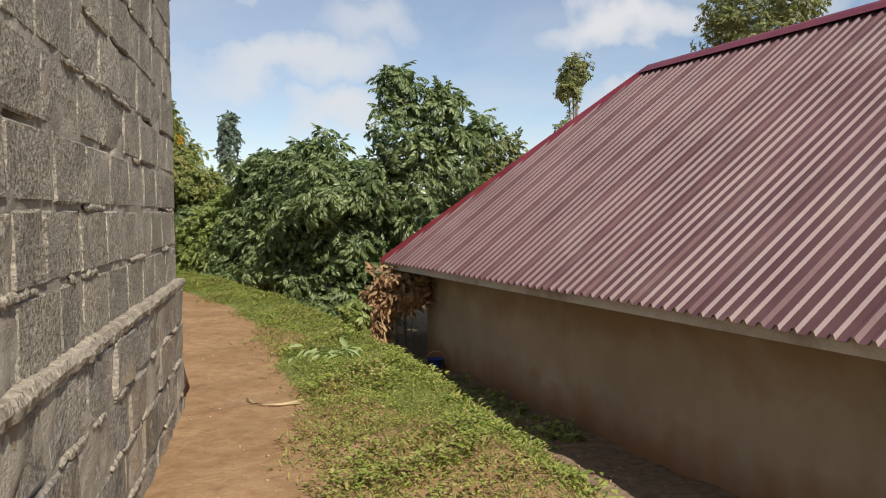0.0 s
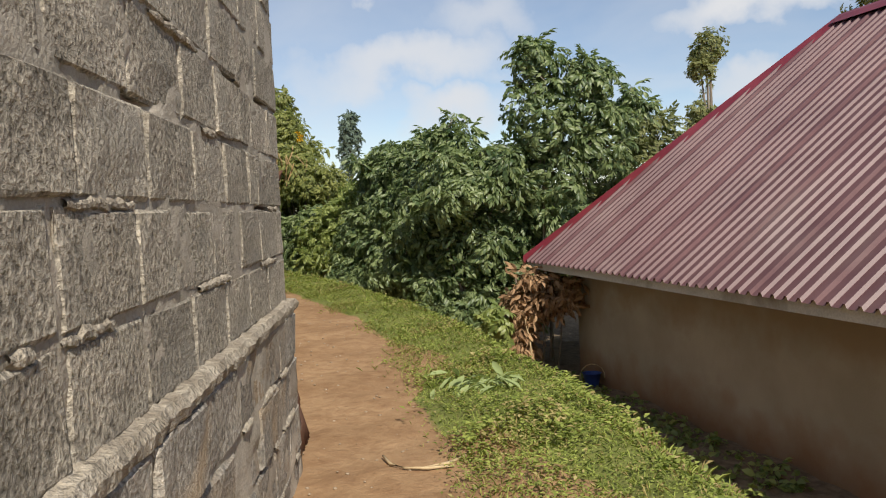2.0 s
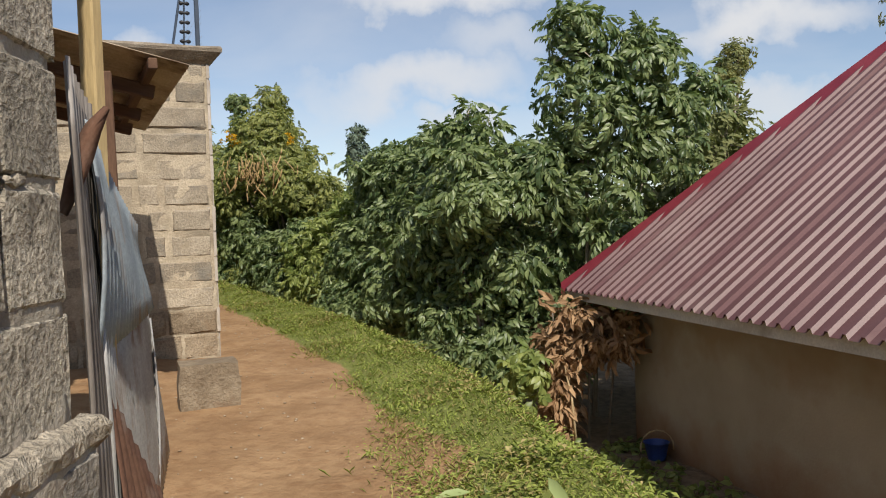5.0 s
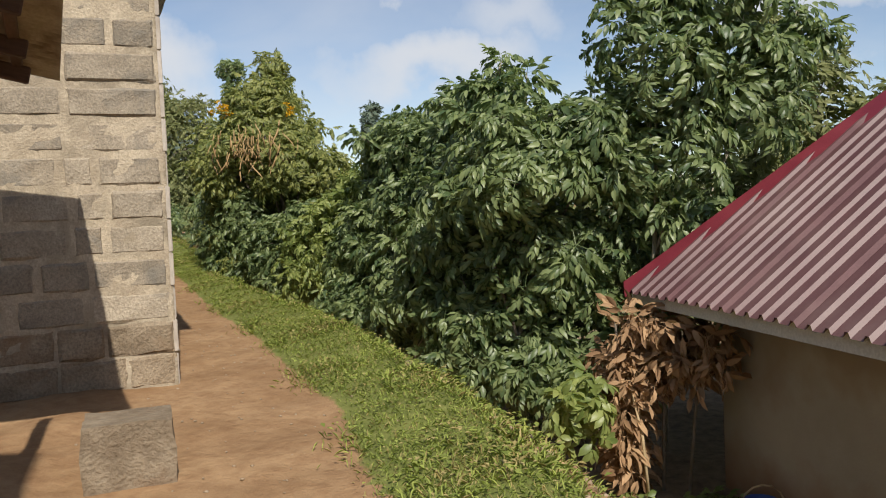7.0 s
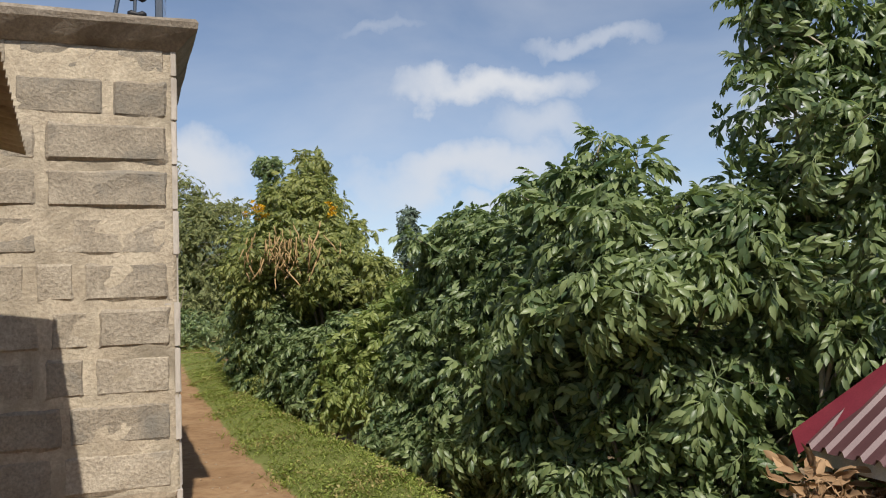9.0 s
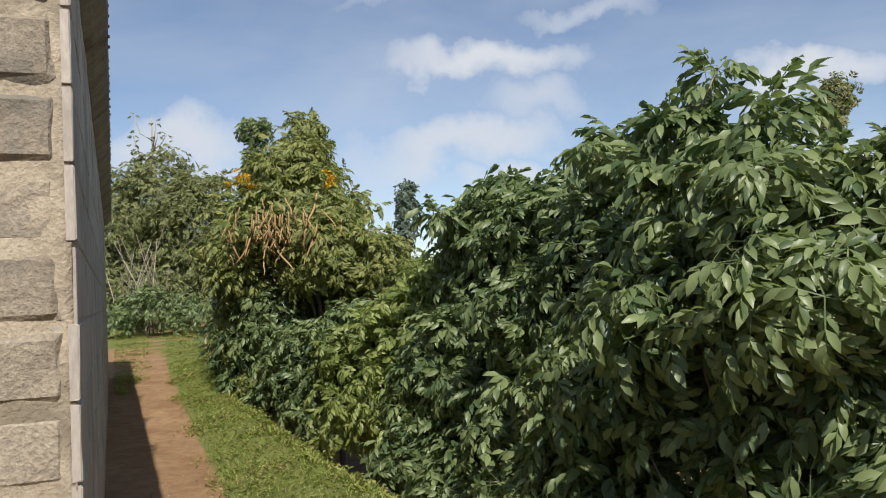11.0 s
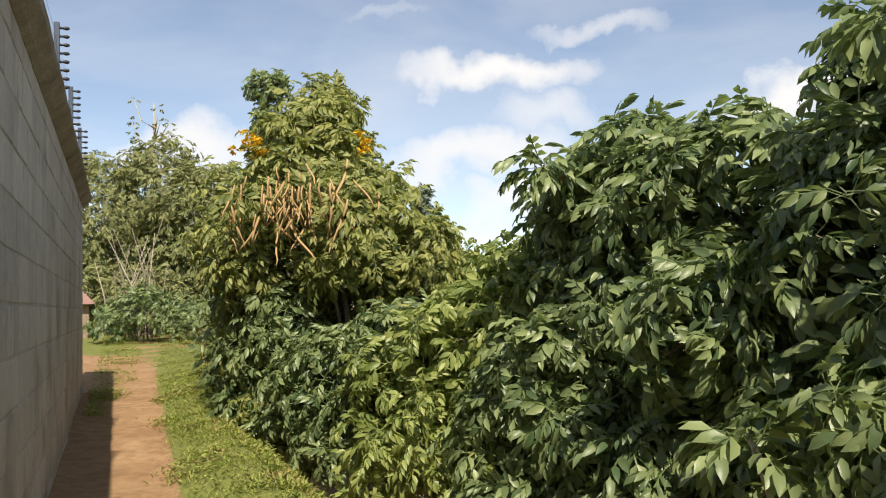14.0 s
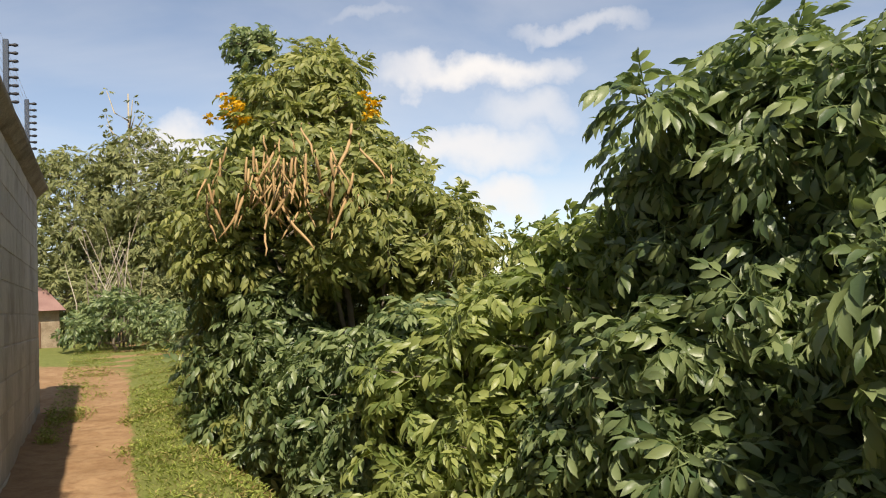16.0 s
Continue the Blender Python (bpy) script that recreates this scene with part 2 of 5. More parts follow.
M_TINUNDER = material("tan_underside_of_sheet", (0.37, 0.29, 0.2), (0.48, 0.39, 0.28), 3.0, 60.0, 0.8, 0.2, c=(0.16, 0.1, 0.06), c_scale=2.0)
M_OLDSHEET = material("grey_brown_weathered_sheet", (0.17, 0.145, 0.125), (0.28, 0.245, 0.21), 4.0, 60.0, 0.85, 0.4, c=(0.36, 0.33, 0.3), c_scale=3.0, stretch=(1, 1, 0.3))
M_STEEL = material("dark_blue_painted_steel", (0.02, 0.035, 0.06), (0.035, 0.055, 0.09), 6.0, 80.0, 0.5, 0.1, spec=0.5)
M_BLACK = material("black_plastic_insulator", (0.012, 0.012, 0.014), (0.03, 0.03, 0.033), 6.0, 80.0, 0.5, 0.1)
M_WIRE = material("thin_galvanised_wire", (0.3, 0.31, 0.33), (0.4, 0.41, 0.43), 6.0, 80.0, 0.5, 0.05, metal=0.6)
M_BARK = material("grey_brown_bark", (0.16, 0.13, 0.095), (0.27, 0.23, 0.18), 7.0, 60.0, 0.95, 0.6, stretch=(1, 1, 0.3), coords="Position")
M_PALEBARK = material("pale_stem_bark", (0.33, 0.29, 0.21), (0.45, 0.40, 0.31), 7.0, 60.0, 0.9, 0.4, stretch=(1, 1, 0.3), coords="Position")
M_STRAW = material("dry_straw_coloured_stalk", (0.45, 0.33, 0.18), (0.6, 0.47, 0.28), 7.0, 60.0, 0.85, 0.3)
# corner stone: base colour darkened for the shadow that lies on its front
M_STONE = material("shade_toned_cut_stone", (0.2, 0.15, 0.1), (0.33, 0.265, 0.185), 5.0, 45.0, 0.95, 0.9, dist=0.02, c=(0.2, 0.13, 0.08), c_scale=3.0)
M_BLUE = material("faded_blue_plastic", (0.02, 0.05, 0.22), (0.04, 0.09, 0.32), 5.0, 60.0, 0.45, 0.1, spec=0.5)
M_LEAF = leaf_material("glossy_dark_green_leaf", (0.06, 0.11, 0.044), (0.325, 0.385, 0.165), 0.4, 0.5, 0.38)
M_LEAF_LIGHT = leaf_material("fresh_green_leaf", (0.12, 0.18, 0.045), (0.4, 0.44, 0.14), 0.42, 0.5, 0.4)
M_LEAF_OLIVE = leaf_material("olive_yellow_leaf", (0.11, 0.15, 0.04), (0.42, 0.42, 0.14), 0.48, 0.4, 0.4)
M_LEAF_FAR = leaf_material("far_grey_green_leaf", (0.12, 0.15, 0.06), (0.34, 0.345, 0.155), 0.6, 0.2, 0.35)
# cypress green, paled: the haze of distance is put into its colour
M_LEAF_HAZED = leaf_material("hazed_conifer_needles", (0.10, 0.14, 0.11), (0.17, 0.22, 0.16), 0.7, 0.2, 0.15)
M_DRY = leaf_material("dry_brown_leaf", (0.2, 0.115, 0.06), (0.52, 0.34, 0.19), 0.8, 0.15, 0.15)
M_POD = leaf_material("orange_brown_seed_pod", (0.3, 0.16, 0.07), (0.56, 0.4, 0.19), 0.6, 0.25, 0.05)
M_YELLOW = leaf_material("yellow_flower", (0.55, 0.28, 0.01), (0.8, 0.5, 0.03), 0.6, 0.2, 0.3)
M_GRASS = leaf_material("verge_grass_and_weeds", (0.135, 0.185, 0.037), (0.47, 0.52, 0.135), 0.6, 0.25, 0.35)
M_DRYGRASS = leaf_material("dry_grass_blade", (0.30, 0.24, 0.09), (0.52, 0.43, 0.2), 0.8, 0.15, 0.25)
M_CUTLEAF = leaf_material("cut_pale_green_leaf", (0.24, 0.32, 0.11), (0.46, 0.52, 0.24), 0.5, 0.3, 0.25)


def house_wall_material():
    """Grey-brown plaster, splashed red with soil near the ground, browner in patches below the eave."""
    m = bpy.data.materials.new("stained_plaster")
    m.use_nodes = True
    k = Nodes(m.node_tree)
    co = k.n("ShaderNodeNewGeometry").outputs["Position"]
    sep = k.n("ShaderNodeSeparateXYZ")
    k.l(co, sep.inputs[0])
    n1, n2 = k.noise(co, 1.1, 5.0, 0.6), k.noise(co, 38.0, 4.0, 0.6)
    col = k.mix(k.ramp(n1, [(0.35, 0.0), (0.65, 1.0)]), (0.315, 0.29, 0.215), (0.39, 0.36, 0.275))
    splash = k.math("ADD", k.math("MULTIPLY", k.math("ADD", sep.outputs[2], 1.05), 1.6), k.math("MULTIPLY", k.math("SUBTRACT", k.noise(co, 2.6, 5.0), 0.5), 1.1))
    col = k.mix(k.ramp(splash, [(0.15, 0.9), (0.85, 0.0)]), col, (0.26, 0.145, 0.075))
    # browner towards the wall top, broken up by noise
    eave_brown = k.math("ADD", k.math("MULTIPLY", k.math("SUBTRACT", 0.35, sep.outputs[2]), 1.8), k.math("MULTIPLY", k.math("SUBTRACT", k.noise(co, 1.9, 4.0), 0.5), 2.2))
    col = k.mix(k.ramp(eave_brown, [(0.1, 0.6), (0.75, 0.0)]), col, (0.25, 0.17, 0.09))
    p = k.n("ShaderNodeBsdfPrincipled", Roughness=0.92)
    k.l(col, p.inputs["Base Color"])
    bp = k.n("ShaderNodeBump", Strength=0.3, Distance=0.008)
    k.l(k.math("ADD", n2, n1), bp.inputs["Height"])
    k.l(bp.outputs[0], p.inputs["Normal"])
    out = k.n("ShaderNodeOutputMaterial")
    k.l(p.outputs[0], out.inputs[0])
    return m


M_PLASTER = house_wall_material()


# ---- mesh helpers ----
def mesh_of(name, verts, faces, mat, smooth=False):
    me = bpy.data.meshes.new(name)
    me.from_pydata([tuple(v) for v in verts], [], faces)
    me.materials.append(mat)
    if smooth:
        me.polygons.foreach_set("use_smooth", [True] * len(me.polygons))
    me.update()
    return me


def bulk_mesh(name, verts, tris, mat):
    """A mesh of triangles from arrays, quickly."""
    me = bpy.data.meshes.new(name)
    verts, tris = np.asarray(verts, np.float32), np.asarray(tris, np.int32)
    me.vertices.add(len(verts))
    me.vertices.foreach_set("co", verts.ravel())
    me.loops.add(tris.size)
    me.loops.foreach_set("vertex_index", tris.ravel())
    me.polygons.add(len(tris))
    me.polygons.foreach_set("loop_start", np.arange(0, tris.size, 3, dtype=np.int32))
    me.update(calc_edges=True)
    me.materials.append(mat)
    return me


def part_mesh(name, me, parent, label="", m=None):
    ob = new(name, me)
    ob.parent = parent
    if m is not None:
        ob.matrix_basis = m
    return tagged(ob, label)


def part(name, bm, mat, parent, label="", m=None, smooth=False):
    me = bpy.data.meshes.new(name)
    bm.to_mesh(me)
    bm.free()
    me.materials.append(mat)
    if smooth:
        me.polygons.foreach_set("use_smooth", [True] * len(me.polygons))
    return part_mesh(name, me, parent, label, m)


def root(name, place, label, category, group="", kind="", turn=0.0):
    ob = new(name)
    ob.empty_display_size = 0.2
    ob.matrix_basis = pose(*place, 0, 0, turn)
    return tagged(ob, label, category, group, kind)


def box_bm(sx, sy, sz, bevel=0.0, centre=(0, 0, 0), bm=None):
    bm2 = bmesh.new()
    bmesh.ops.create_cube(bm2, size=1.0)
    for v in bm2.verts:
        v.co = Vector((v.co.x * sx + centre[0], v.co.y * sy + centre[1], v.co.z * sz + centre[2]))
    if bevel:
        bmesh.ops.bevel(bm2, geom=bm2.edges[:], offset=bevel, segments=1, affect="EDGES")
    return bm2


def tube(points, radii, sides=7):
    """A tapered round tube along points, as verts and faces."""
    verts, faces = [], []
    pts = [Vector(p) for p in points]
    for i, (p, r) in enumerate(zip(pts, radii)):
        d = (pts[min(i + 1, len(pts) - 1)] - pts[max(i - 1, 0)]).normalized()
        a = d.orthogonal().normalized() if abs(d.z) < 0.95 else Vector((1, 0, 0))
        a = (a - d * a.dot(d)).normalized()
        b = d.cross(a)
        for j in range(sides):
            w = 2 * math.pi * j / sides
            verts.append(p + (a * math.cos(w) + b * math.sin(w)) * r)
        if i:
            o = (i - 1) * sides
            for j in range(sides):
                faces.append((o + j, o + (j + 1) % sides, o + sides + (j + 1) % sides, o + sides + j))
    faces.append(tuple(range(sides))[::-1])
    faces.append(tuple(range(len(verts) - sides, len(verts))))
    return verts, faces


def tube_mesh(name, points, radii, mat, sides=7):
    v, f = tube(points, radii, sides)
    return mesh_of(name, v, f, mat, True)


# ---- the plan ----
LW0, LWD, LWN = Vector((-0.301, 2.988, 0)), Vector((-0.332, 0.943, 0)), Vector((0.943, 0.332, 0))   # raw block house: wall along the path
CW0, CWD = Vector((-4.46, 11.375, 0)), Vector((-0.666, 0.746, 0))                                    # compound wall
CWN = Vector((0.746, 0.666, 0))
EAVE0, EAVED, EAVEN = Vector((-1.338, 13.184, 0.565)), Vector((0.502, -0.865, 0)), Vector((0.865, 0.502, 0))   # house below the bank
# crest of the bank, from near to far
CREST = [(3.2, -3.0), (2.1, 2.5), (1.5, 4.1), (0.96, 5.35), (-0.25, 8.0), (-1.2, 9.6), (-1.95, 10.8), (-3.2, 12.5), (-5.05, 14.7), (-6.5, 16.05), (-7.9, 17.5), (-9.6, 19.4), (-12.4, 23.0), (-14.6, 25.6), (-17.5, 29.0), (-26.0, 38.0)]
# middle of the trodden path
TRACK = [(1.3, -3.0), (0.27, 2.0), (-0.52, 4.6), (-1.15, 6.1), (-2.1, 7.9), (-2.85, 9.3), (-3.55, 10.5), (-4.4, 11.75), (-5.3, 12.95), (-6.6, 14.35), (-7.8, 15.75), (-9.0, 17.15), (-10.55, 19.1), (-12.6, 21.7), (-15.5, 25.3), (-18.5, 29.0), (-30.0, 43.0)]
TRACK_HALF = [0.6, 0.45, 0.46, 0.55, 0.6, 0.7, 0.7, 0.5, 0.45, 0.4, 0.4, 0.38, 0.28, 0.14, 0.12, 0.12, 0.12]


def poly_dist(px, py, line, extra=None):
    """Distance, side (plus: to the right) and along-value from points to a polyline."""
    best = np.full(px.shape, 1e9)
    side, val = np.zeros(px.shape), np.zeros(px.shape)
    for i in range(len(line) - 1):
        (ax, ay), (bx, by) = line[i], line[i + 1]
        dx, dy = bx - ax, by - ay
        u = np.clip(((px - ax) * dx + (py - ay) * dy) / (dx * dx + dy * dy), 0, 1)
        qx, qy = px - ax - u * dx, py - ay - u * dy
        d = np.hypot(qx, qy)
        near = d < best
        best = np.where(near, d, best)
        side = np.where(near, np.sign(px * 0 + (qx * dy - qy * dx)), side)
        if extra is not None:
            val = np.where(near, extra[i] + u * (extra[i + 1] - extra[i]), val)
    return best, side, val


def smooth(a, b, x):
    u = np.clip((x - a) / (b - a), 0, 1)
    return u * u * (3 - 2 * u)


def ground_height(x, y):
    """Height of the ground: the terrace with the path, the bank, the low yard to the right."""
    x, y = np.asarray(x, float), np.asarray(y, float)
    along = np.clip(-0.666 * (x + 4.46) + 0.746 * (y - 11.375), -30, 60)
    top = np.interp(along, [-12, -5, -2.5, 0, 3, 6, 8, 11, 14, 18, 24, 60], [0.0, 0.0, 0.06, 0.1, 0.17, 0.25, 0.31, 0.42, 0.52, 0.68, 0.9, 1.2])
    d, s, _ = poly_dist(x, y, CREST)
    out = np.where(s > 0, d, -d)
    low = np.interp(along, [-12, 0, 10, 20, 60], [-1.0, -1.0, -0.7, 0.0, 0.6])
    drop = smooth(-0.15, 1.35, out)
    rim = 0.025 * np.exp(-((out + 0.15) / 0.25) ** 2)
    z = top * (1 - drop) + low * drop + rim
    w = 0.022 * np.sin(3.1 * x + 1.7 * y) * np.sin(2.3 * y - 1.1 * x + 1) + 0.012 * np.sin(7.7 * x - 5.1 * y)
    pd, _, half = poly_dist(x, y, TRACK, TRACK_HALF)
    in_path = 1 - smooth(-0.05, 0.35, pd - half)
    far = np.hypot(x + 5, y - 15)
    return z + w * (1 - 0.55 * in_path) - 0.035 * in_path + 0.02 * smooth(40, 500, far) * (far - 40) * 0.3


def gz(x, y):
    return float(ground_height(np.array([x]), np.array([y]))[0])


def make_ground():
    def axis(lo, hi, step, reach):
        mid = np.arange(lo, hi + step / 2, step)
        g = []
        d = step
        while (g[-1] if g else 0) < reach:
            d *= 1.22
            g.append((g[-1] if g else 0) + d)
        g = np.array(g)
        return np.concatenate([(lo - g)[::-1], mid, hi + g])
    xs, ys = axis(-13.0, 4.0, 0.09, 900), axis(0.0, 22.0, 0.09, 900)
    gx, gy = np.meshgrid(xs, ys)
    h = ground_height(gx, gy)
    n, m = len(xs), len(ys)
    rng = np.random.default_rng(4)
    h = h + np.where((gx > -13) & (gx < 4) & (gy > 0) & (gy < 22), rng.normal(0, 0.004, h.shape), 0)
    verts = np.stack([gx, gy, h], -1).reshape(-1, 3)
    i = (np.arange(m - 1)[:, None] * n + np.arange(n - 1)[None]).ravel()
    tris = np.concatenate([np.stack([i, i + 1, i + n + 1], 1), np.stack([i, i + n + 1, i + n], 1)])
    me = bulk_mesh("ground", verts, tris, M_GROUND)
    me.polygons.foreach_set("use_smooth", [True] * len(me.polygons))
    x, y = verts[:, 0], verts[:, 1]
    pd, _, half = poly_dist(x, y, TRACK, TRACK_HALF)
    cd, cs, _ = poly_dist(x, y, CREST)
    out = np.where(cs > 0, cd, -cd)
    lwd = (x - LW0.x) * LWN.x + (y - LW0.y) * LWN.y
    turf = smooth(-0.1, 0.16, pd - half)
    left = (smooth(0.0, 0.4, -((x - CW0.x) * CWN.x + (y - CW0.y) * CWN.y)) > 0.5) | (lwd < 0.75)
    ti = np.interp(y, [p[1] for p in TRACK], [p[0] for p in TRACK])
    turf = np.where((x < ti) & (y > 10.5) & (y < 24), np.where(y < 19, 0.15, 0.32), turf)
    court = (x < -1.2) & (y < 11.2) & (((x + 4.47) * CWN.x + (y - 11.37) * CWN.y) < 0.55)
    turf = np.where((left & (y < 6.5)) | court, 0.12, turf)
    turf = turf * (1 - smooth(-0.05, 0.2, out))
    damp = smooth(1.1, 1.45, out) * (y < 30)
    cover = np.stack([np.zeros_like(x), turf, damp, np.ones_like(x)], 1).astype(np.float32)
    layer = me.color_attributes.new("cover", "FLOAT_COLOR", "POINT")
    layer.data.foreach_set("color", cover.ravel())
    tagged(new("ground", me), "reddish trodden earth path between a grassy bank and block walls", "ground", kind="structure")


make_ground()


# ---- block walls ----
def block_mesh(name, L, H, D, mat, rng, rough=0.004, edge=0.012, nx=4, nz=2):
    """One concrete block: the outer face (towards -y) is uneven with worn edges; the hidden back stays open."""
    verts, faces = [], []
    xs = np.concatenate([[0], np.linspace(edge, L - edge, nx), [L]])
    zs = np.concatenate([[0], np.linspace(edge, H - edge, nz + 1), [H]])
    for j, z in enumerate(zs):
        for i, x in enumerate(xs):
            rim = i in (0, len(xs) - 1) or j in (0, len(zs) - 1)
            y = (edge * 0.6 + rng.uniform(0, edge * 0.6)) if rim else rng.normal(0, rough)
            verts.append((x + rng.normal(0, rough) * rim, y, z + rng.normal(0, rough) * rim))
    w = len(xs)
    for j in range(len(zs) - 1):
        for i in range(w - 1):
            o = j * w + i
            faces.append((o, o + 1, o + w + 1, o + w))
    loop = [i for i in range(w)] + [j * w + w - 1 for j in range(1, len(zs))] + [(len(zs) - 1) * w + i for i in range(w - 2, -1, -1)] + [j * w for j in range(len(zs) - 2, 0, -1)]
    b = len(verts)
    for c, (x, z) in enumerate(((0, 0), (L, 0), (L, H), (0, H))):
        verts.append((x, D, z))
    # sides
    corners = [0, w - 1, w - 1 + len(zs) - 1, 2 * (w - 1) + len(zs) - 1]
    for q in range(4):
        a0 = corners[q]
        a1 = corners[(q + 1) % 4] if q < 3 else len(loop)
        ring = [loop[k % len(loop)] for k in range(a0, a1 + 1)]
        faces.append(tuple([b + q] + [b + (q + 1) % 4] + ring[::-1]))
    return mesh_of(name, verts, faces, mat)


def course_wall(parent, at, mats, length, base, courses, pitch, joint, bl, rng, turn, depth=0.06, rough=0.004, edge=0.012, skip=None, jitter=0.004, piece="block"):
    """Lays courses of blocks along +x of a frame at the wall's left foot, faces towards -y."""
    sizes = {}
    def get(lv):
        key = round(lv, 2)
        if key not in sizes:
            sizes[key] = [block_mesh(piece, lv, pitch - joint, depth, mats, rng, rough, edge) for _ in range(5)]
        return sizes[key][rng.integers(5)]
    frame_m = Matrix.Translation(at) @ Matrix.Rotation(turn, 4, "Z")
    inv = parent.matrix_world.inverted()
    for r in range(courses):
        x = -rng.uniform(0.1, 0.3) if r % 2 else -rng.uniform(0.3, 0.45)
        while x < length - 0.05:
            lv = bl if rng.random() < 0.8 else round(bl * rng.choice([0.45, 0.7]), 2)
            if length - (x + lv) < 0.26:
                lv = length - x
            x0, x1 = max(x, 0.0), min(x + lv, length)
            z = base + r * pitch
            if x1 - x0 > 0.08 and not (skip and skip(x0, x1, z)):
                put = frame_m @ Matrix.Translation((x0, rng.normal(0, jitter), z)) @ Matrix.Rotation(rng.normal(0, 0.006), 4, "Y")
                ob = part_mesh(piece, get(round(x1 - x0, 2)), parent)
                ob.matrix_basis = inv @ put
            x += lv + joint


def wall_body(name, at, d, n, length, base, top, thick, mat, label, recess=0.0, smear=0.002, cell=0.12, pits=0.0):
    """The mortar body of a wall: a box from the foot `at` along d, its outer face recessed behind the blocks."""
    bm = bmesh.new()
    segs = max(2, int(length / cell))
    zs = max(2, int((top - base) / cell))
    rng = np.random.default_rng(len(name))
    def back(i, j):
        p = at + d * (length * i / segs) + Vector((0, 0, base + (top - base) * j / zs))
        hole = pits * max(0.0, noise.noise(Vector((p.x * 2.6, p.y * 2.6, p.z * 4.0))) - 0.34) * 3.5
        return recess + hole + smear * (noise.noise(p * 4.3) * 0.9 + noise.noise(p * 15.0) * 0.7) + rng.normal(0, 0.15) * smear
    grid = [[bm.verts.new(at + d * (length * i / segs) - n * back(i, j) + Vector((0, 0, base + (top - base) * j / zs))) for i in range(segs + 1)] for j in range(zs + 1)]
    for j in range(zs):
        for i in range(segs):
            bm.faces.new((grid[j][i], grid[j][i + 1], grid[j + 1][i + 1], grid[j + 1][i]))
    rear = [bm.verts.new(at + d * (length * i) - n * thick + Vector((0, 0, z))) for z, i in ((base, 0), (base, 1), (top, 1), (top, 0))]
    bm.faces.new(rear[::-1])
    bm.faces.new([grid[0][0]] + [grid[j][0] for j in range(1, zs + 1)] + [rear[3], rear[0]])
    bm.faces.new([grid[zs][segs]] + [grid[j][segs] for j in range(zs - 1, -1, -1)] + [rear[1], rear[2]])
    bm.faces.new([grid[zs][i] for i in range(segs + 1)] + [rear[2], rear[3]])
    bmesh.ops.recalc_face_normals(bm, faces=bm.faces[:])
    for face in bm.faces:
        face.smooth = len(face.verts) == 4 and face.calc_area() < 0.05
    me = bpy.data.meshes.new(name)
    bm.to_mesh(me)
    bm.free()
    me.materials.append(mat)
    return tagged(new(name, me), label, "wall", kind="structure")


# ---- raw block house beside the path ----
rng = np.random.default_rng(11)
LW_START, LW_END, LEDGE = -4.6, 2.95, 0.86
lw_turn = math.atan2(LWD.y, LWD.x)
lw_at = LW0 + LWD * LW_START
wall_left = wall_body("wall_left", lw_at, LWD, LWN, LW_END - LW_START - 0.02, LEDGE - 0.02, 5.0, 0.2, M_MORTAR, "unplastered grey concrete block wall with crumbling mortar joints", 0.0045, 0.0085, 0.024, 0.045)
course_wall(wall_left, lw_at, M_BLOCK, LW_END - LW_START, LEDGE + 0.012, 17, 0.241, 0.022, 0.43, rng, lw_turn, 0.05, 0.0028, 0.008, jitter=0.0025)
wall_plinth = wall_body("wall_plinth", lw_at + LWN * 0.035, LWD, LWN, LW_END - LW_START + 0.03, -0.25, LEDGE - 0.03, 0.235, M_MORTAR, "dark weathered block plinth under the raw wall", 0.005, 0.01, 0.03, 0.035)
course_wall(wall_plinth, lw_at + LWN * 0.035, M_PLINTH, LW_END - LW_START + 0.03, -0.14, 4, 0.243, 0.022, 0.46, rng, lw_turn, 0.06, 0.004, 0.01, jitter=0.006)


def ledge():
    """The rough mortar lip on top of the plinth, broken along its edge."""
    r = np.random.default_rng(5)
    n = 620
    length = LW_END - LW_START + 0.05
    verts, faces = [], []
    for i in range(n + 1):
        p = lw_at + LWD * (length * i / n)
        out = 0.05 + 0.016 * noise.noise(Vector((i * 0.06, 3, 0)))
        h = 0.008 * noise.noise(Vector((i * 0.05, 9, 0)))
        prof = ((-0.03, -0.02), (0.0, 0.018 + h), (out - 0.016, 0.012 + h), (out, -0.012 + h), (out - 0.006, -0.04 + h), (0.02, -0.06))
        for a, b in prof:
            q = p + LWN * a + Vector((0, 0, LEDGE + b))
            lump = noise.noise_vector(q * 14) * 0.008 + noise.noise_vector(q * 31) * 0.006
            verts.append(q + lump)
        if i:
            o = 6 * (i - 1)
            for j in range(5):
                faces.append((o + j, o + 6 + j, o + 7 + j, o + 1 + j))
    faces.append(tuple(range(6)))
    faces.append(tuple(range(len(verts) - 1, len(verts) - 7, -1)))
    part_mesh("mortar_ledge", mesh_of("mortar_ledge", verts, faces, M_LEDGE), wall_plinth, "pale broken mortar lip along the plinth")


ledge()


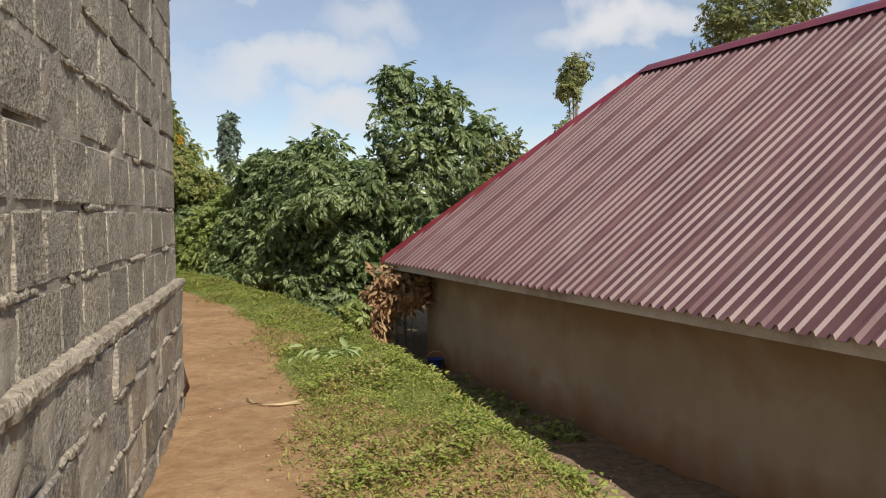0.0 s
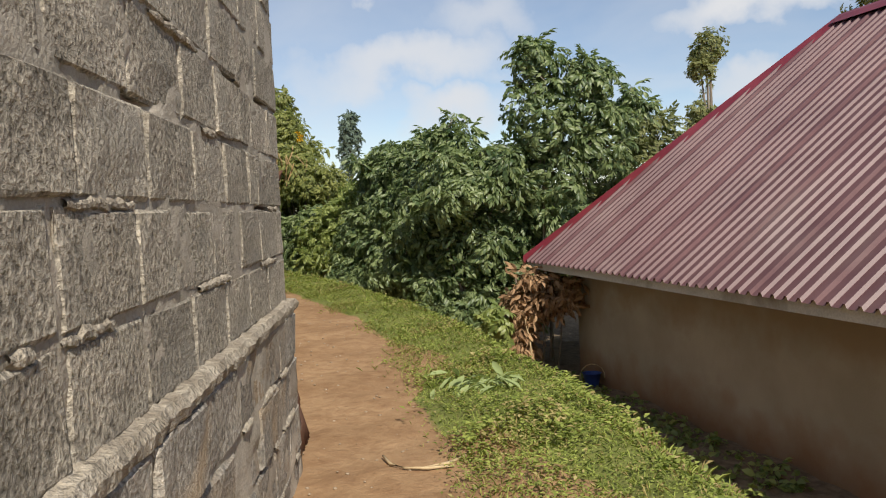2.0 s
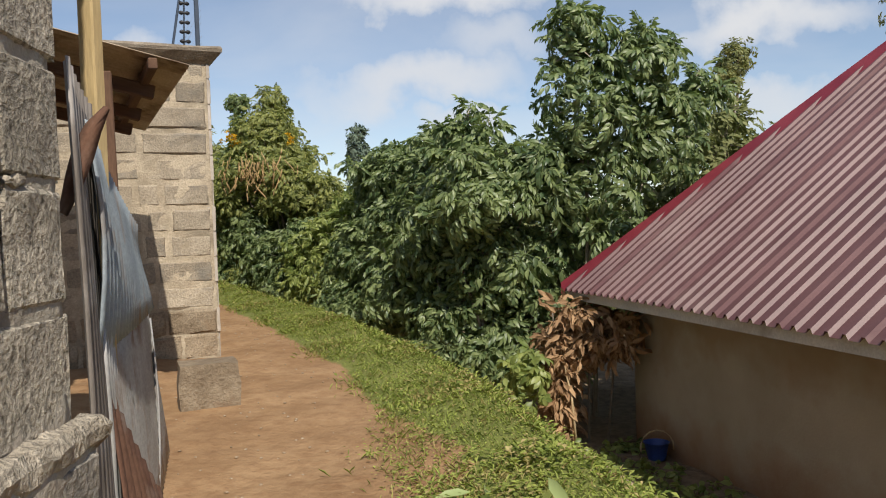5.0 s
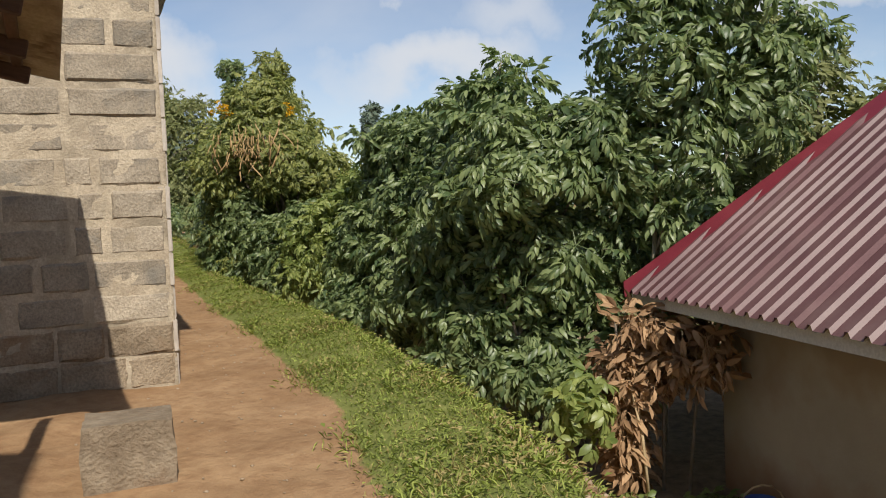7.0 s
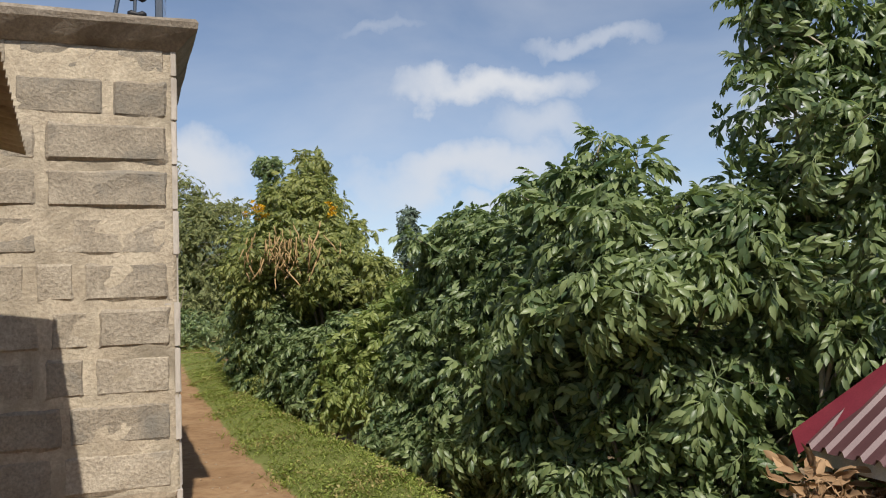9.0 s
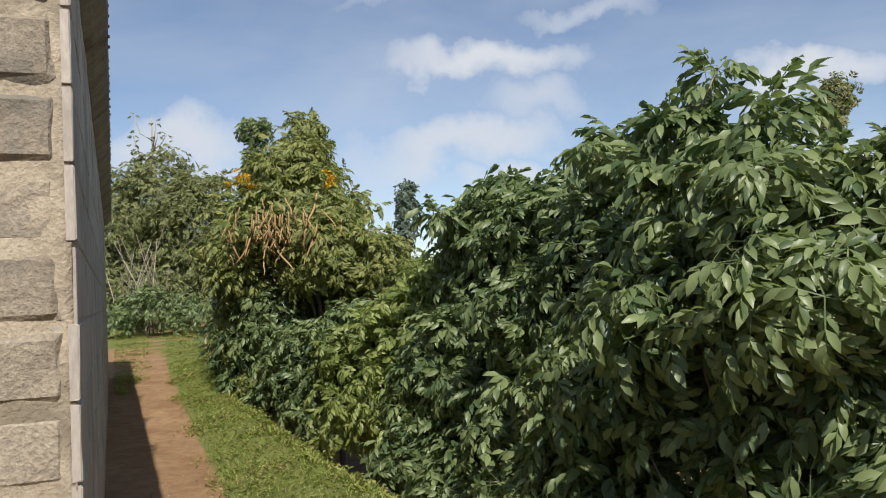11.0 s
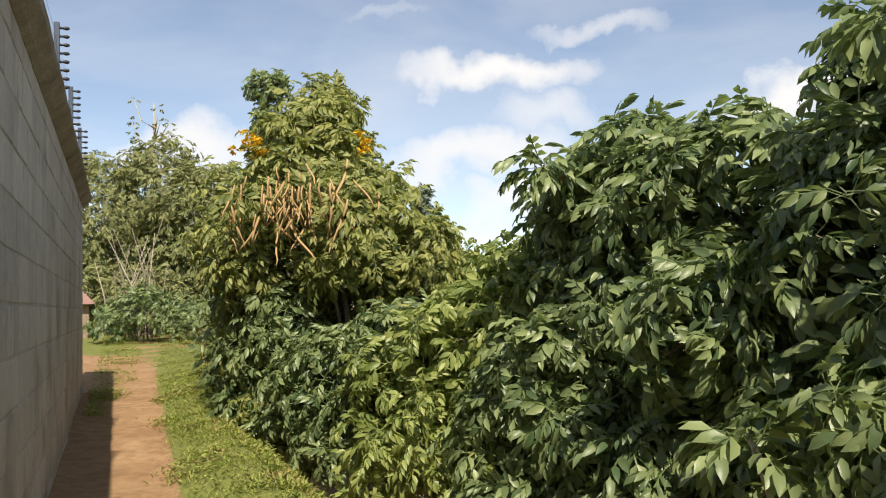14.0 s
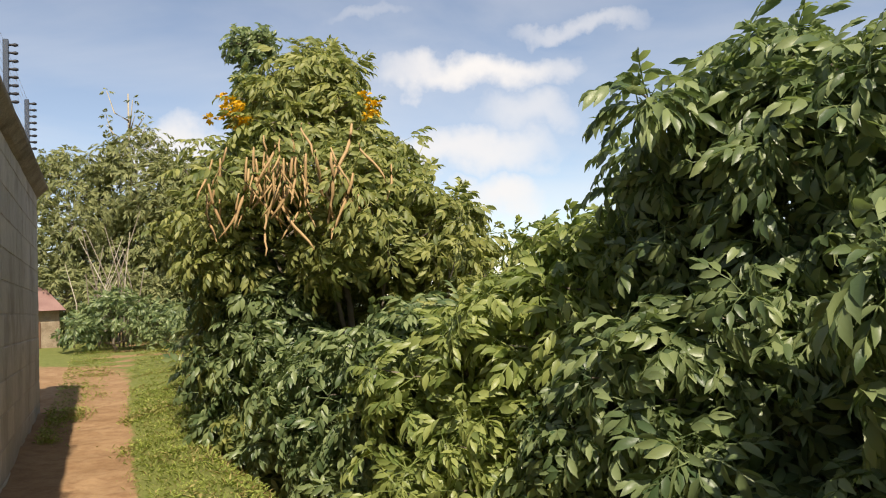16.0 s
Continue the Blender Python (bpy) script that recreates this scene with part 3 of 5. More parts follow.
def mortar_squeeze(parent, at, base, courses, pitch, length, seed, share=0.45):
    """Mortar that was squeezed out of the bed joints and left to harden, in broken runs."""
    r = np.random.default_rng(seed)
    verts, faces = [], []
    for c in range(1, courses):
        z = base + c * pitch - 0.012
        s = 0.0
        while s < length - 0.1:
            run = r.uniform(0.05, 0.5)
            if r.random() < share:
                n = max(4, int(run / 0.018))
                first = len(verts)
                for i in range(n + 1):
                    q = at + LWD * min(length, s + run * i / n)
                    fat = (0.007 + 0.008 * r.random()) * math.sin(math.pi * (0.08 + 0.84 * i / n)) ** 0.5
                    dz = 0.007 * noise.noise(Vector((s + i * 0.3, c, 1.0))) + r.normal(0, 0.0025)
                    for a, b in ((-0.008, 1.3), (0.35, 0.9), (0.85, 0.2), (0.7, -0.7), (-0.008, -1.3)):
                        verts.append(q + LWN * (a * fat if a > 0 else a) + Vector((0, 0, z + dz + b * fat * (1 + 0.3 * r.random()))))
                    if i:
                        o = first + 5 * (i - 1)
                        faces += [(o + j, o + 5 + j, o + 6 + j, o + 1 + j) for j in range(4)]
            s += run + r.uniform(0.0, 0.25)
    tagged(part_mesh("mortar", mesh_of("mortar", verts, faces, M_LEDGE), parent, "pale hardened mortar squeezed from the joints"), kind="stuff")


mortar_squeeze(wall_left, lw_at, LEDGE + 0.012, 17, 0.241, LW_END - LW_START, 91)
mortar_squeeze(wall_plinth, lw_at + LWN * 0.035, -0.14, 4, 0.243, LW_END - LW_START, 92, 0.35)
wall_body("wall_back", LW0 + LWD * (LW_END - 0.2) - LWN * 0.2, -LWN, LWD, 4.0, -0.25, 5.0, 0.2, M_MORTAR, "end wall of the raw block house", -0.19)

# ---- compound wall ----
rng = np.random.default_rng(23)
CW_LEN, CW_TOP = 11.6, 2.9
cw_turn = math.atan2(CWD.y, CWD.x)
wall_compound = wall_body("wall_compound", CW0 + CWD * 0.02, CWD, CWN, CW_LEN, -0.2, CW_TOP, 0.2, M_GREYWALL, "grey cement block boundary wall with faint joints and dirt splashes", 0.005)
course_wall(wall_compound, CW0 + CWD * 0.0, M_GREYWALL, CW_LEN, 0.07, 12, 0.245, 0.013, 0.46, rng, cw_turn, 0.03, 0.0012, 0.005, jitter=0.0008)
wall_gable = wall_body("wall_end", CW0 - CWN * 4.0, CWN, -CWD, 3.985, -0.2, CW_TOP, 0.2, M_YMORTAR, "sunlit sandy block wall with wide pale mortar joints", 0.006, 0.007, 0.03, 0.012)
course_wall(wall_gable, CW0 - CWN * 4.0, M_YBLOCK, 3.95, 0.56, 10, 0.245, 0.038, 0.43, rng, math.atan2(CWN.y, CWN.x), 0.05, 0.004, 0.02, jitter=0.005)
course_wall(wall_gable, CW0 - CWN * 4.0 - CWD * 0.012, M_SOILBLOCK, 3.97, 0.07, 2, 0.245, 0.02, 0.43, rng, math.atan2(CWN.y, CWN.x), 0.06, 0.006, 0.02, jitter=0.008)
wall_body("wall_return", CW0 + CWD * (CW_LEN - 0.2) - CWN * 0.2, -CWN, CWD, 6.0, -0.2, CW_TOP, 0.2, M_GREYWALL, "far return of the boundary wall", -0.2)


def coping():
    """Cement coping swept over both walls, with a slanting underside."""
    line = [CW0 - CWN * 4.0, CW0.copy(), CW0 + CWD * (CW_LEN + 0.1)]
    outs = [-CWD, (CWN - CWD), CWN]
    prof = [(-0.22, 0.0), (0.002, 0.0), (0.04, 0.03), (0.105, 0.1), (0.115, 0.13), (0.095, 0.155), (-0.1, 0.185), (-0.3, 0.15), (-0.32, 0.12), (-0.22, 0.0)]
    r = np.random.default_rng(3)
    rows = []
    for seg in range(2):
        steps = 40 if seg else 22
        for i in range(steps + (seg == 1)):
            u = i / steps
            p = line[seg].lerp(line[seg + 1], u)
            o = outs[1] if (seg == 0 and u > 0.999) or (seg == 1 and i == 0) else (outs[0] if seg == 0 else outs[2])
            rows.append([p + o * (a + r.normal(0, 0.0025)) + Vector((0, 0, CW_TOP + b + r.normal(0, 0.0025))) for a, b in prof[:-1]])
    verts = [v for row in rows for v in row]
    k = len(prof) - 1
    faces = [(i * k + j, (i + 1) * k + j, (i + 1) * k + (j + 1) % k, i * k + (j + 1) % k) for i in range(len(rows) - 1) for j in range(k)]
    faces += [tuple(range(k))[::-1], tuple(range(len(verts) - k, len(verts)))]
    me = mesh_of("coping", verts, faces, M_COPING)
    bm = bmesh.new()
    bm.from_mesh(me)
    bmesh.ops.recalc_face_normals(bm, faces=bm.faces[:])
    bm.to_mesh(me)
    bm.free()
    tagged(new("trim_coping", me), "weathered cement coping with slanting underside on the boundary wall", "coping", kind="structure")


coping()

# ---- house with the maroon roof, below the bank ----
def house():
    h = root("house", (EAVE0.x, EAVE0.y, -1.0), "low plastered house with a maroon ribbed metal hip roof", "house")
    inv = h.matrix_basis.inverted()
    SPAN, DEEP, RISE, CUT = 13.5, 3.92, 2.976, 1.517

    def at(s, u, z):
        return inv @ (Vector((EAVE0.x, EAVE0.y, 0)) + EAVED * s + EAVEN * u + Vector((0, 0, z)))

    z0 = EAVE0.z

    def roof_pt(s, u, lift=0.0):
        return at(s, u, z0 + RISE * u / DEEP + lift)

    # ribbed sheets of the slope that faces the path
    pitch, rib = 0.148, 0.031
    prof = ((0.0, 0.0), (0.09, 0.0), (0.104, rib), (0.13, rib))
    sheet_w = pitch * 5
    count = int(SPAN / sheet_w)
    for q in range(count):
        cols = []
        for k in range(5):
            for a, b in prof:
                cols.append((q * sheet_w + k * pitch + a, b))
        cols.append(((q + 1) * sheet_w + 0.012, 0.0))
        verts, faces, rows_n = [], [], 9
        for s, b in cols:
            top = min(DEEP, max(s, 0.0) * DEEP / CUT)
            for i in range(rows_n):
                u = -0.06 + (top + 0.06) * i / (rows_n - 1)
                verts.append(roof_pt(s, u, b + 0.004 * math.sin(1.7 * u + q)))
        for c in range(len(cols) - 1):
            for i in range(rows_n - 1):
                o = c * rows_n + i
                faces.append((o, o + rows_n, o + rows_n + 1, o + 1))
        part_mesh("roof_sheet", mesh_of("roof_sheet", verts, faces, M_ROOF), h)
    # hip end and far slope
    ridge_a, ridge_b = roof_pt(CUT, DEEP), roof_pt(SPAN, DEEP)
    far_a, far_b = at(0, 2 * DEEP, z0), at(SPAN, 2 * DEEP, z0)
    part_mesh("hip_slope", mesh_of("hip_slope", [at(0, 0, z0), far_a, ridge_a], [(0, 1, 2)], M_ROOF), h)
    part_mesh("far_slope", mesh_of("far_slope", [far_a, far_b, ridge_b, ridge_a], [(0, 1, 2, 3)], M_ROOF), h)

    def cap(a, b, w, name):
        d = (b - a).normalized()
        up = Vector((0, 0, 1))
        left = d.cross(up).normalized()
        vs, fs = [], []
        n = 12
        for i in range(n + 1):
            p = a.lerp(b, i / n)
            for off, hgt in ((-w, -w * 0.62 + 0.045), (-w * 0.35, 0.035), (0, 0.075), (w * 0.35, 0.035), (w, -w * 0.62 + 0.045)):
                vs.append(p + left * off + up * hgt)
            if i:
                o = (i - 1) * 5
                fs += [(o + j, o + 5 + j, o + 6 + j, o + 1 + j) for j in range(4)]
        part_mesh(name, mesh_of(name, vs, fs, M_ROOFCAP), h, "dark red folded metal capping")

    cap(roof_pt(-0.05, -0.05), ridge_a, 0.14, "hip_cap")
    cap(ridge_a, ridge_b, 0.17, "ridge_cap")
    # fascia and soffit
    def board(s0, s1, u0, u1, za, zb, mat, name, label=""):
        vs = [at(s, u, z) for z in (za, zb) for s, u in ((s0, u0), (s1, u0), (s1, u1), (s0, u1))]
        fs = [(0, 1, 2, 3), (4, 7, 6, 5), (0, 4, 5, 1), (1, 5, 6, 2), (2, 6, 7, 3), (3, 7, 4, 0)]
        part_mesh(name, mesh_of(name, vs, fs, mat), h, label)

    board(0.0, SPAN, 0.0, 0.025, z0 - 0.135, z0 - 0.012, M_FASCIA, "fascia", "whitewashed board along the eave")
    board(0.0, 0.025, 0.028, 2 * DEEP, z0 - 0.135, z0 - 0.012, M_FASCIA, "fascia")
    board(0.03, SPAN, 0.03, 0.47, z0 - 0.13, z0 - 0.11, M_SOFFIT, "soffit")
    board(0.03, 0.5, 0.48, 2 * DEEP - 0.5, z0 - 0.13, z0 - 0.11, M_SOFFIT, "soffit")
    # walls
    wt = z0 - 0.135
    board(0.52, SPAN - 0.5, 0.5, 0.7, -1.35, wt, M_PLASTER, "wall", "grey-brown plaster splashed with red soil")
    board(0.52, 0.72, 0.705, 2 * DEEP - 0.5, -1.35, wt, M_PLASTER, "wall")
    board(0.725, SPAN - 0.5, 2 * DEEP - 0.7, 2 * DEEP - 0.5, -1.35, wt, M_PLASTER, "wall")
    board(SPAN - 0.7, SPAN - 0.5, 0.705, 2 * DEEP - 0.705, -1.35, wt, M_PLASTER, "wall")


house()

# ---- lean-to between the raw house and the compound wall ----
def corrugated(name, a, b, c, d, mat, parent, label="", pitch=0.076, amp=0.009, sag=0.0):
    """A corrugated sheet on the four corners a, b, c, d; waves run from a-b to d-c."""
    a, b, c, d = (Vector(v) for v in (a, b, c, d))
    width = (b - a).length
    cols = max(8, int(width / pitch * 6))
    rows_n = 7
    nrm = (b - a).cross(d - a).normalized()
    verts, faces = [], []
    for i in range(cols + 1):
        u = i / cols
        for j in range(rows_n):
            v = j / (rows_n - 1)
            p = a.lerp(b, u).lerp(d.lerp(c, u), v)
            bend = sag * math.sin(v * math.pi + u * 2)
            verts.append(p + nrm * (amp * math.sin(2 * math.pi * u * width / pitch) + bend))
    for i in range(cols):
        for j in range(rows_n - 1):
            o = i * rows_n + j
            faces.append((o, o + rows_n, o + rows_n + 1, o + 1))
    me = mesh_of(name, verts, faces, mat, True)
    ob = part_mesh(name, me, parent, label) if parent else new(name, me)
    mod = ob.modifiers.new("thick", "SOLIDIFY")
    mod.thickness = 0.002
    return ob


def beam(name, a, b, w, h, mat, parent, label=""):
    a, b = Vector(a), Vector(b)
    d = (b - a)
    bm = box_bm(w, h, d.length, min(w, h) * 0.12)
    q = d.to_track_quat("Z", "Y").to_matrix().to_4x4()
    m = Matrix.Translation((a + b) / 2) @ q
    ob = part(name, bm, mat, parent, label)
    ob.matrix_basis = (parent.matrix_basis.inverted() if parent else Matrix()) @ m
    return ob


def lean_to():
    base = Vector((-4.2, 9.2, gz(-4.2, 9.2)))
    t = root("lean_to_roof", base, "makeshift lean-to roof of tan metal sheet on rough brown timber", "lean-to")
    inv = t.matrix_basis.inverted()
    near, far = Vector((-3.0, 8.84, 2.3)), Vector((-4.5, 10.41, 2.17))
    back = Vector((-0.71, -0.705, 0.22))
    pts = [inv @ v for v in (near, far, far + back * 2.6, near + back * 2.6)]
    corrugated("roof_sheet", *pts, M_TINUNDER, t, "", 0.076, 0.009)
    low = Vector((0, 0, -0.055))
    e = (far - near).normalized()
    for k, w in ((0.22, 0.07), (1.1, 0.08), (2.1, 0.08)):
        beam("purlin", near + back * k + low - e * 0.02, far + back * k + low - e * 0.22, 0.055, w, M_TIMBER, t, "rough dark brown timber")
    for k in (0.42, 1.15, 1.72):
        a = near + e * k + low * 2.2
        beam("rafter", a + back * 0.16, a + back * 2.5, 0.06, 0.09, M_TIMBER, t)
    for p in ((far - e * 0.35 + back * 0.95), (near + e * 0.1 + back * 1.0), (far - e * 0.35 + back * 2.3), (near + e * 0.1 + back * 2.3)):
        beam("post", (p.x, p.y, gz(p.x, p.y) - 0.05), (p.x, p.y, p.z - 0.1), 0.085, 0.085, M_TIMBER, t)


lean_to()


def sheet_fence():
    """Old zinc sheets that close the gap beside the raw house."""
    base = Vector((-1.5, 6.2, gz(-1.5, 6.2)))
    t = root("sheet_fence", base, "patched fence of weathered zinc sheets with a rusty lower edge", "fence")
    inv = t.matrix_basis.inverted()

    def sheet(c, mat, label, sag=0.0, pitch=0.076):
        return corrugated("sheet", *[inv @ Vector(v) for v in c], mat, t, label, pitch, 0.009, sag)

    sheet([(-1.42, 5.97, 0.0), (-1.68, 6.37, 0.0), (-1.68, 6.36, 1.62), (-1.43, 5.97, 1.66)], M_OLDSHEET, "dull grey-brown weathered sheet", 0.015)
    sheet([(-1.58, 6.2, 0.92), (-2.44, 7.56, 0.92), (-2.3, 7.38, 1.3), (-1.57, 6.19, 1.55)], M_BLUETIN, "torn blue-grey zinc sheet", 0.03)
    sheet([(-1.62, 6.27, -0.02), (-2.95, 8.36, 0.03), (-2.5, 7.66, 0.98), (-1.6, 6.25, 1.0)], M_TIN, "pale corrugated zinc sheet", 0.015)
    sheet([(-2.45, 7.6, 0.0), (-3.3, 8.5, 0.03), (-3.3, 8.5, 0.7), (-2.6, 7.8, 0.85)], M_TIN, "pale corrugated zinc sheet", 0.02)
    sheet([(-1.5, 6.2, -0.02), (-1.86, 6.97, 0.06), (-1.82, 6.8, 0.36), (-1.64, 6.3, 0.86)], M_RUST, "rusty brown sheet leaning outwards", 0.02, 0.11)
    sheet([(-1.33, 5.88, -0.02), (-1.52, 6.4, -0.02), (-1.6, 6.22, 0.72), (-1.42, 5.95, 0.74)], M_RUST, "rusty brown sheet leaning outwards", 0.02, 0.11)
    beam("post", (-1.755, 6.45, 0.0), (-1.755, 6.45, 2.02), 0.055, 0.045, M_PALETIMBER, t, "yellowish sawn timber post")
    beam("post", (-2.75, 7.85, 0.0), (-2.85, 7.8, 1.4), 0.07, 0.06, M_TIMBER, t)
    beam("post", (-3.36, 8.55, -0.02), (-3.38, 8.53, 2.24), 0.08, 0.07, M_TIMBER, t)
    # a torn tongue of rusty sheet that curls away from the top of the fence
    line = [(-1.53, 6.05, 1.3), (-1.51, 6.07, 1.38), (-1.495, 6.09, 1.45), (-1.475, 6.105, 1.51), (-1.445, 6.12, 1.56)]
    verts, faces = [], []
    for i, (p, w) in enumerate(zip(line, (0.01, 0.022, 0.027, 0.02, 0.006))):
        across = Vector((0.75, 0.35, -0.55)).normalized() * w
        verts += [inv @ (Vector(p) - across), inv @ (Vector(p) + Vector((0.012, -0.012, 0))), inv @ (Vector(p) + across)]
        if i:
            o = 3 * (i - 1)
            faces += [(o + j, o + 3 + j, o + 4 + j, o + 1 + j) for j in range(2)]
    flap = part_mesh("torn_flap", mesh_of("torn_flap", verts, faces, M_RUST, True), t, "dark rusty torn sheet end")
    flap.modifiers.new("thick", "SOLIDIFY").thickness = 0.003
    beam("rail", (-2.03, 6.8, 1.15), (-2.85, 7.85, 1.1), 0.05, 0.06, M_TIMBER, t)


sheet_fence()


def corner_stone():
    r = np.random.default_rng(8)
    bm = box_bm(0.42, 0.32, 0.36, 0.0, (0, 0, 0.15))
    bmesh.ops.subdivide_edges(bm, edges=bm.edges[:], cuts=4, use_grid_fill=True)
    for v in bm.verts:
        n = noise.noise(v.co * 9) * 0.012 + noise.noise(v.co * 31) * 0.006
        v.co += v.co.normalized() * n
        if v.co.z > 0.2:
            v.co.x *= 0.95
    me = bpy.data.meshes.new("corner_stone")
    bm.to_mesh(me)
    bm.free()
    me.materials.append(M_STONE)
    ob = new("corner_stone", me)
    ob.matrix_basis = pose(-3.42, 9.53, gz(-3.42, 9.53) - 0.02, 0, 0, 38)
    tagged(ob, "rough squared stone block standing by the path", "stone")


corner_stone()


# ---- electric fence on the coping ----
def fence_post(place, height, n_ins, slant):
    t = root("fence_post", place, "dark steel electric fence post with black insulators", "fence post", "electric fence posts", turn=math.degrees(math.atan2(CWN.y, CWN.x)))
    bm = box_bm(0.04, 0.04, height, 0.004, (0, 0, height / 2))
    part("pole", bm, M_STEEL, t)
    if slant:
        v, f = tube([(-0.24, 0.0, 0.0), (-0.1, 0, height * 0.96)], [0.012, 0.012], 6)
        part_mesh("brace", mesh_of("brace", v, f, M_STEEL), t)
        v, f = tube([(-0.13, 0.0, 0.0), (-0.1, 0, height * 0.97)], [0.009, 0.009], 6)
        part_mesh("rod", mesh_of("rod", v, f, M_STEEL), t)
    for i in range(n_ins):
        z = 0.08 + (height - 0.12) * i / max(1, n_ins - 1)
        x = -0.115 if slant else 0.035
        vs, fs = tube([(x - 0.05, 0, z), (x - 0.03, 0, z), (x, 0, z), (x + 0.03, 0, z), (x + 0.05, 0, z)], [0.01, 0.022, 0.01, 0.022, 0.01] if slant else [0.008, 0.015, 0.008, 0.015, 0.008], 8)
        part_mesh("insulator", mesh_of("insulator", vs, fs, M_BLACK, True), t)
    return t


TOPZ = CW_TOP + 0.15
p0 = CW0 - CWN * 0.08 + CWD * 0.1
fence_post((p0.x, p0.y, TOPZ), 0.85, 9, True)
for s in (2.45, 4.3, 6.15, 8.0, 9.85):
    p = CW0 + CWN * 0.04 + CWD * s
    fence_post((p.x, p.y, TOPZ), 0.56, 8, False)


def fence_wire(z):
    a, b = CW0 - CWN * 0.04 + CWD * 0.1, CW0 + CWN * 0.08 + CWD * 9.85
    v, f = tube([Vector((a.x, a.y, TOPZ + z)), Vector((b.x, b.y, TOPZ + z))], [0.0012, 0.0012], 4)
    tagged(new("fence_wire", mesh_of("fence_wire", v, f, M_WIRE)), "thin galvanised electric fence wire along the wall", "wire", "electric fence wires")


for i in range(7):
    fence_wire(0.08 + 0.063 * i)

# ---- leaves ----
# a leaflet along +x: folded along the midrib, drooping towards the tip
LEAFLET_V = np.array([(0, 0, 0), (0.34, 0.48, 0.03), (0.38, 0, -0.05), (0.34, -0.48, 0.03), (0.7, 0.43, -0.07), (0.74, 0, -0.15), (0.7, -0.43, -0.07), (1, 0, -0.34)], float)
LEAFLET_F = np.array([(0, 2, 1), (0, 3, 2), (1, 2, 5), (1, 5, 4), (2, 3, 6), (2, 6, 5), (4, 5, 7), (5, 6, 7)])
SIMPLE_V = np.array([(0, 0, 0), (0.45, 0.5, 0.03), (0.5, 0, -0.06), (0.45, -0.5, 0.03), (1, 0, -0.2)], float)
SIMPLE_F = np.array([(0, 2, 1), (0, 3, 2), (1, 2, 4), (2, 3, 4)])


FLAT_V = np.array([(0, 0, 0), (0.33, 0.5, 0.03), (0.33, -0.5, 0.0), (0.72, 0.36, -0.06), (0.72, -0.36, -0.1), (1, 0, -0.27)], float)
FLAT_F = np.array([(0, 2, 1), (1, 2, 4), (1, 4, 3), (3, 4, 5)])


def rot_z(a):
    c, s = math.cos(a), math.sin(a)
    return np.array([(c, -s, 0), (s, c, 0), (0, 0, 1)])


def rot_y(a):
    c, s = math.cos(a), math.sin(a)
    return np.array([(c, 0, s), (0, 1, 0), (-s, 0, c)])


def rot_x(a):
    c, s = math.cos(a), math.sin(a)
    return np.array([(1, 0, 0), (0, c, -s), (0, s, c)])


def compound_leaf(rng, length, pairs, leaf_l, leaf_w, droop, simple=False, folded=False):
    """A pinnate leaf along +x on a bending stalk."""
    V0, F0 = (SIMPLE_V, SIMPLE_F) if simple else (LEAFLET_V, LEAFLET_F) if folded else (FLAT_V, FLAT_F)
    vs, fs, n = [], [], 0
    def stalk(u):
        return np.array((length * u * (1 - 0.12 * droop * u), 0, length * (0.12 * u - 0.55 * droop * u * u)))
    spots = [(0.38 + 0.62 * (i + 0.5) / pairs, side) for i in range(pairs) for side in (1, -1)] + [(1.0, 0)]
    for u, side in spots:
        size = (0.78 + 0.3 * math.sin(u * 2.6)) * rng.uniform(0.85, 1.15)
        v = V0 * np.array((leaf_l * size, leaf_w * size, leaf_l * size))
        pitch = 0.25 + 0.55 * droop * u + rng.normal(0, 0.16)
        v = v @ rot_x(rng.normal(0, 0.3)).T @ rot_y(pitch).T @ rot_z(side * (1.12 - 0.45 * u) + rng.normal(0, 0.12)).T
        vs.append(v + stalk(u))
        fs.append(F0 + n)
        n += len(V0)
    # the stalk itself
    w = 0.0035
    for u0, u1 in ((0, 0.5), (0.5, 1.0)):
        a, b = stalk(u0), stalk(u1)
        vs.append(np.array([a + (0, w, 0), a + (0, -w, 0), b + (0, -w * 0.6, 0), b + (0, w * 0.6, 0)]))
        fs.append(np.array([(0, 1, 2), (0, 2, 3)]) + n)
        n += 4
    return np.concatenate(vs), np.concatenate(fs)


def rosette(rng, leaves, length, pairs, leaf_l, leaf_w, droop, simple=False):
    """Leaves that spread from one shoot tip."""
    vs, fs, n = [], [], 0
    for i in range(leaves):
        v, f = compound_leaf(rng, length * rng.uniform(0.7, 1.15), pairs, leaf_l, leaf_w, droop * rng.uniform(0.7, 1.3), simple, True)
        lift = rng.uniform(-0.15, 0.75) if i < leaves - 1 else 1.2
        v = v @ rot_x(rng.normal(0, 0.2)).T @ rot_y(-lift).T @ rot_z(2.4 * i + rng.normal(0, 0.25)).T
        vs.append(v + (0, 0, -0.03 * i * length))
        fs.append(f + n)
        n += len(v)
    return np.concatenate(vs), np.concatenate(fs)


def scatter(templates, places, ups, scales, rng, spin=True):
    """Copies of leaf templates at many places as one pair of arrays."""
    vs, fs, n = [], [], 0
    for p, up, s in zip(places, ups, scales):
        v, f = templates[rng.integers(len(templates))]
        up = up / np.linalg.norm(up)
        side = np.cross((0, 1, 0.1), up)
        side /= np.linalg.norm(side)
        m = np.stack([side, np.cross(up, side), up], 1) @ rot_z(rng.uniform(0, 6.283) if spin else 0)
        vs.append((v * s) @ m.T + p)
        fs.append(f + n)
        n += len(v)
    return np.concatenate(vs), np.concatenate(fs)


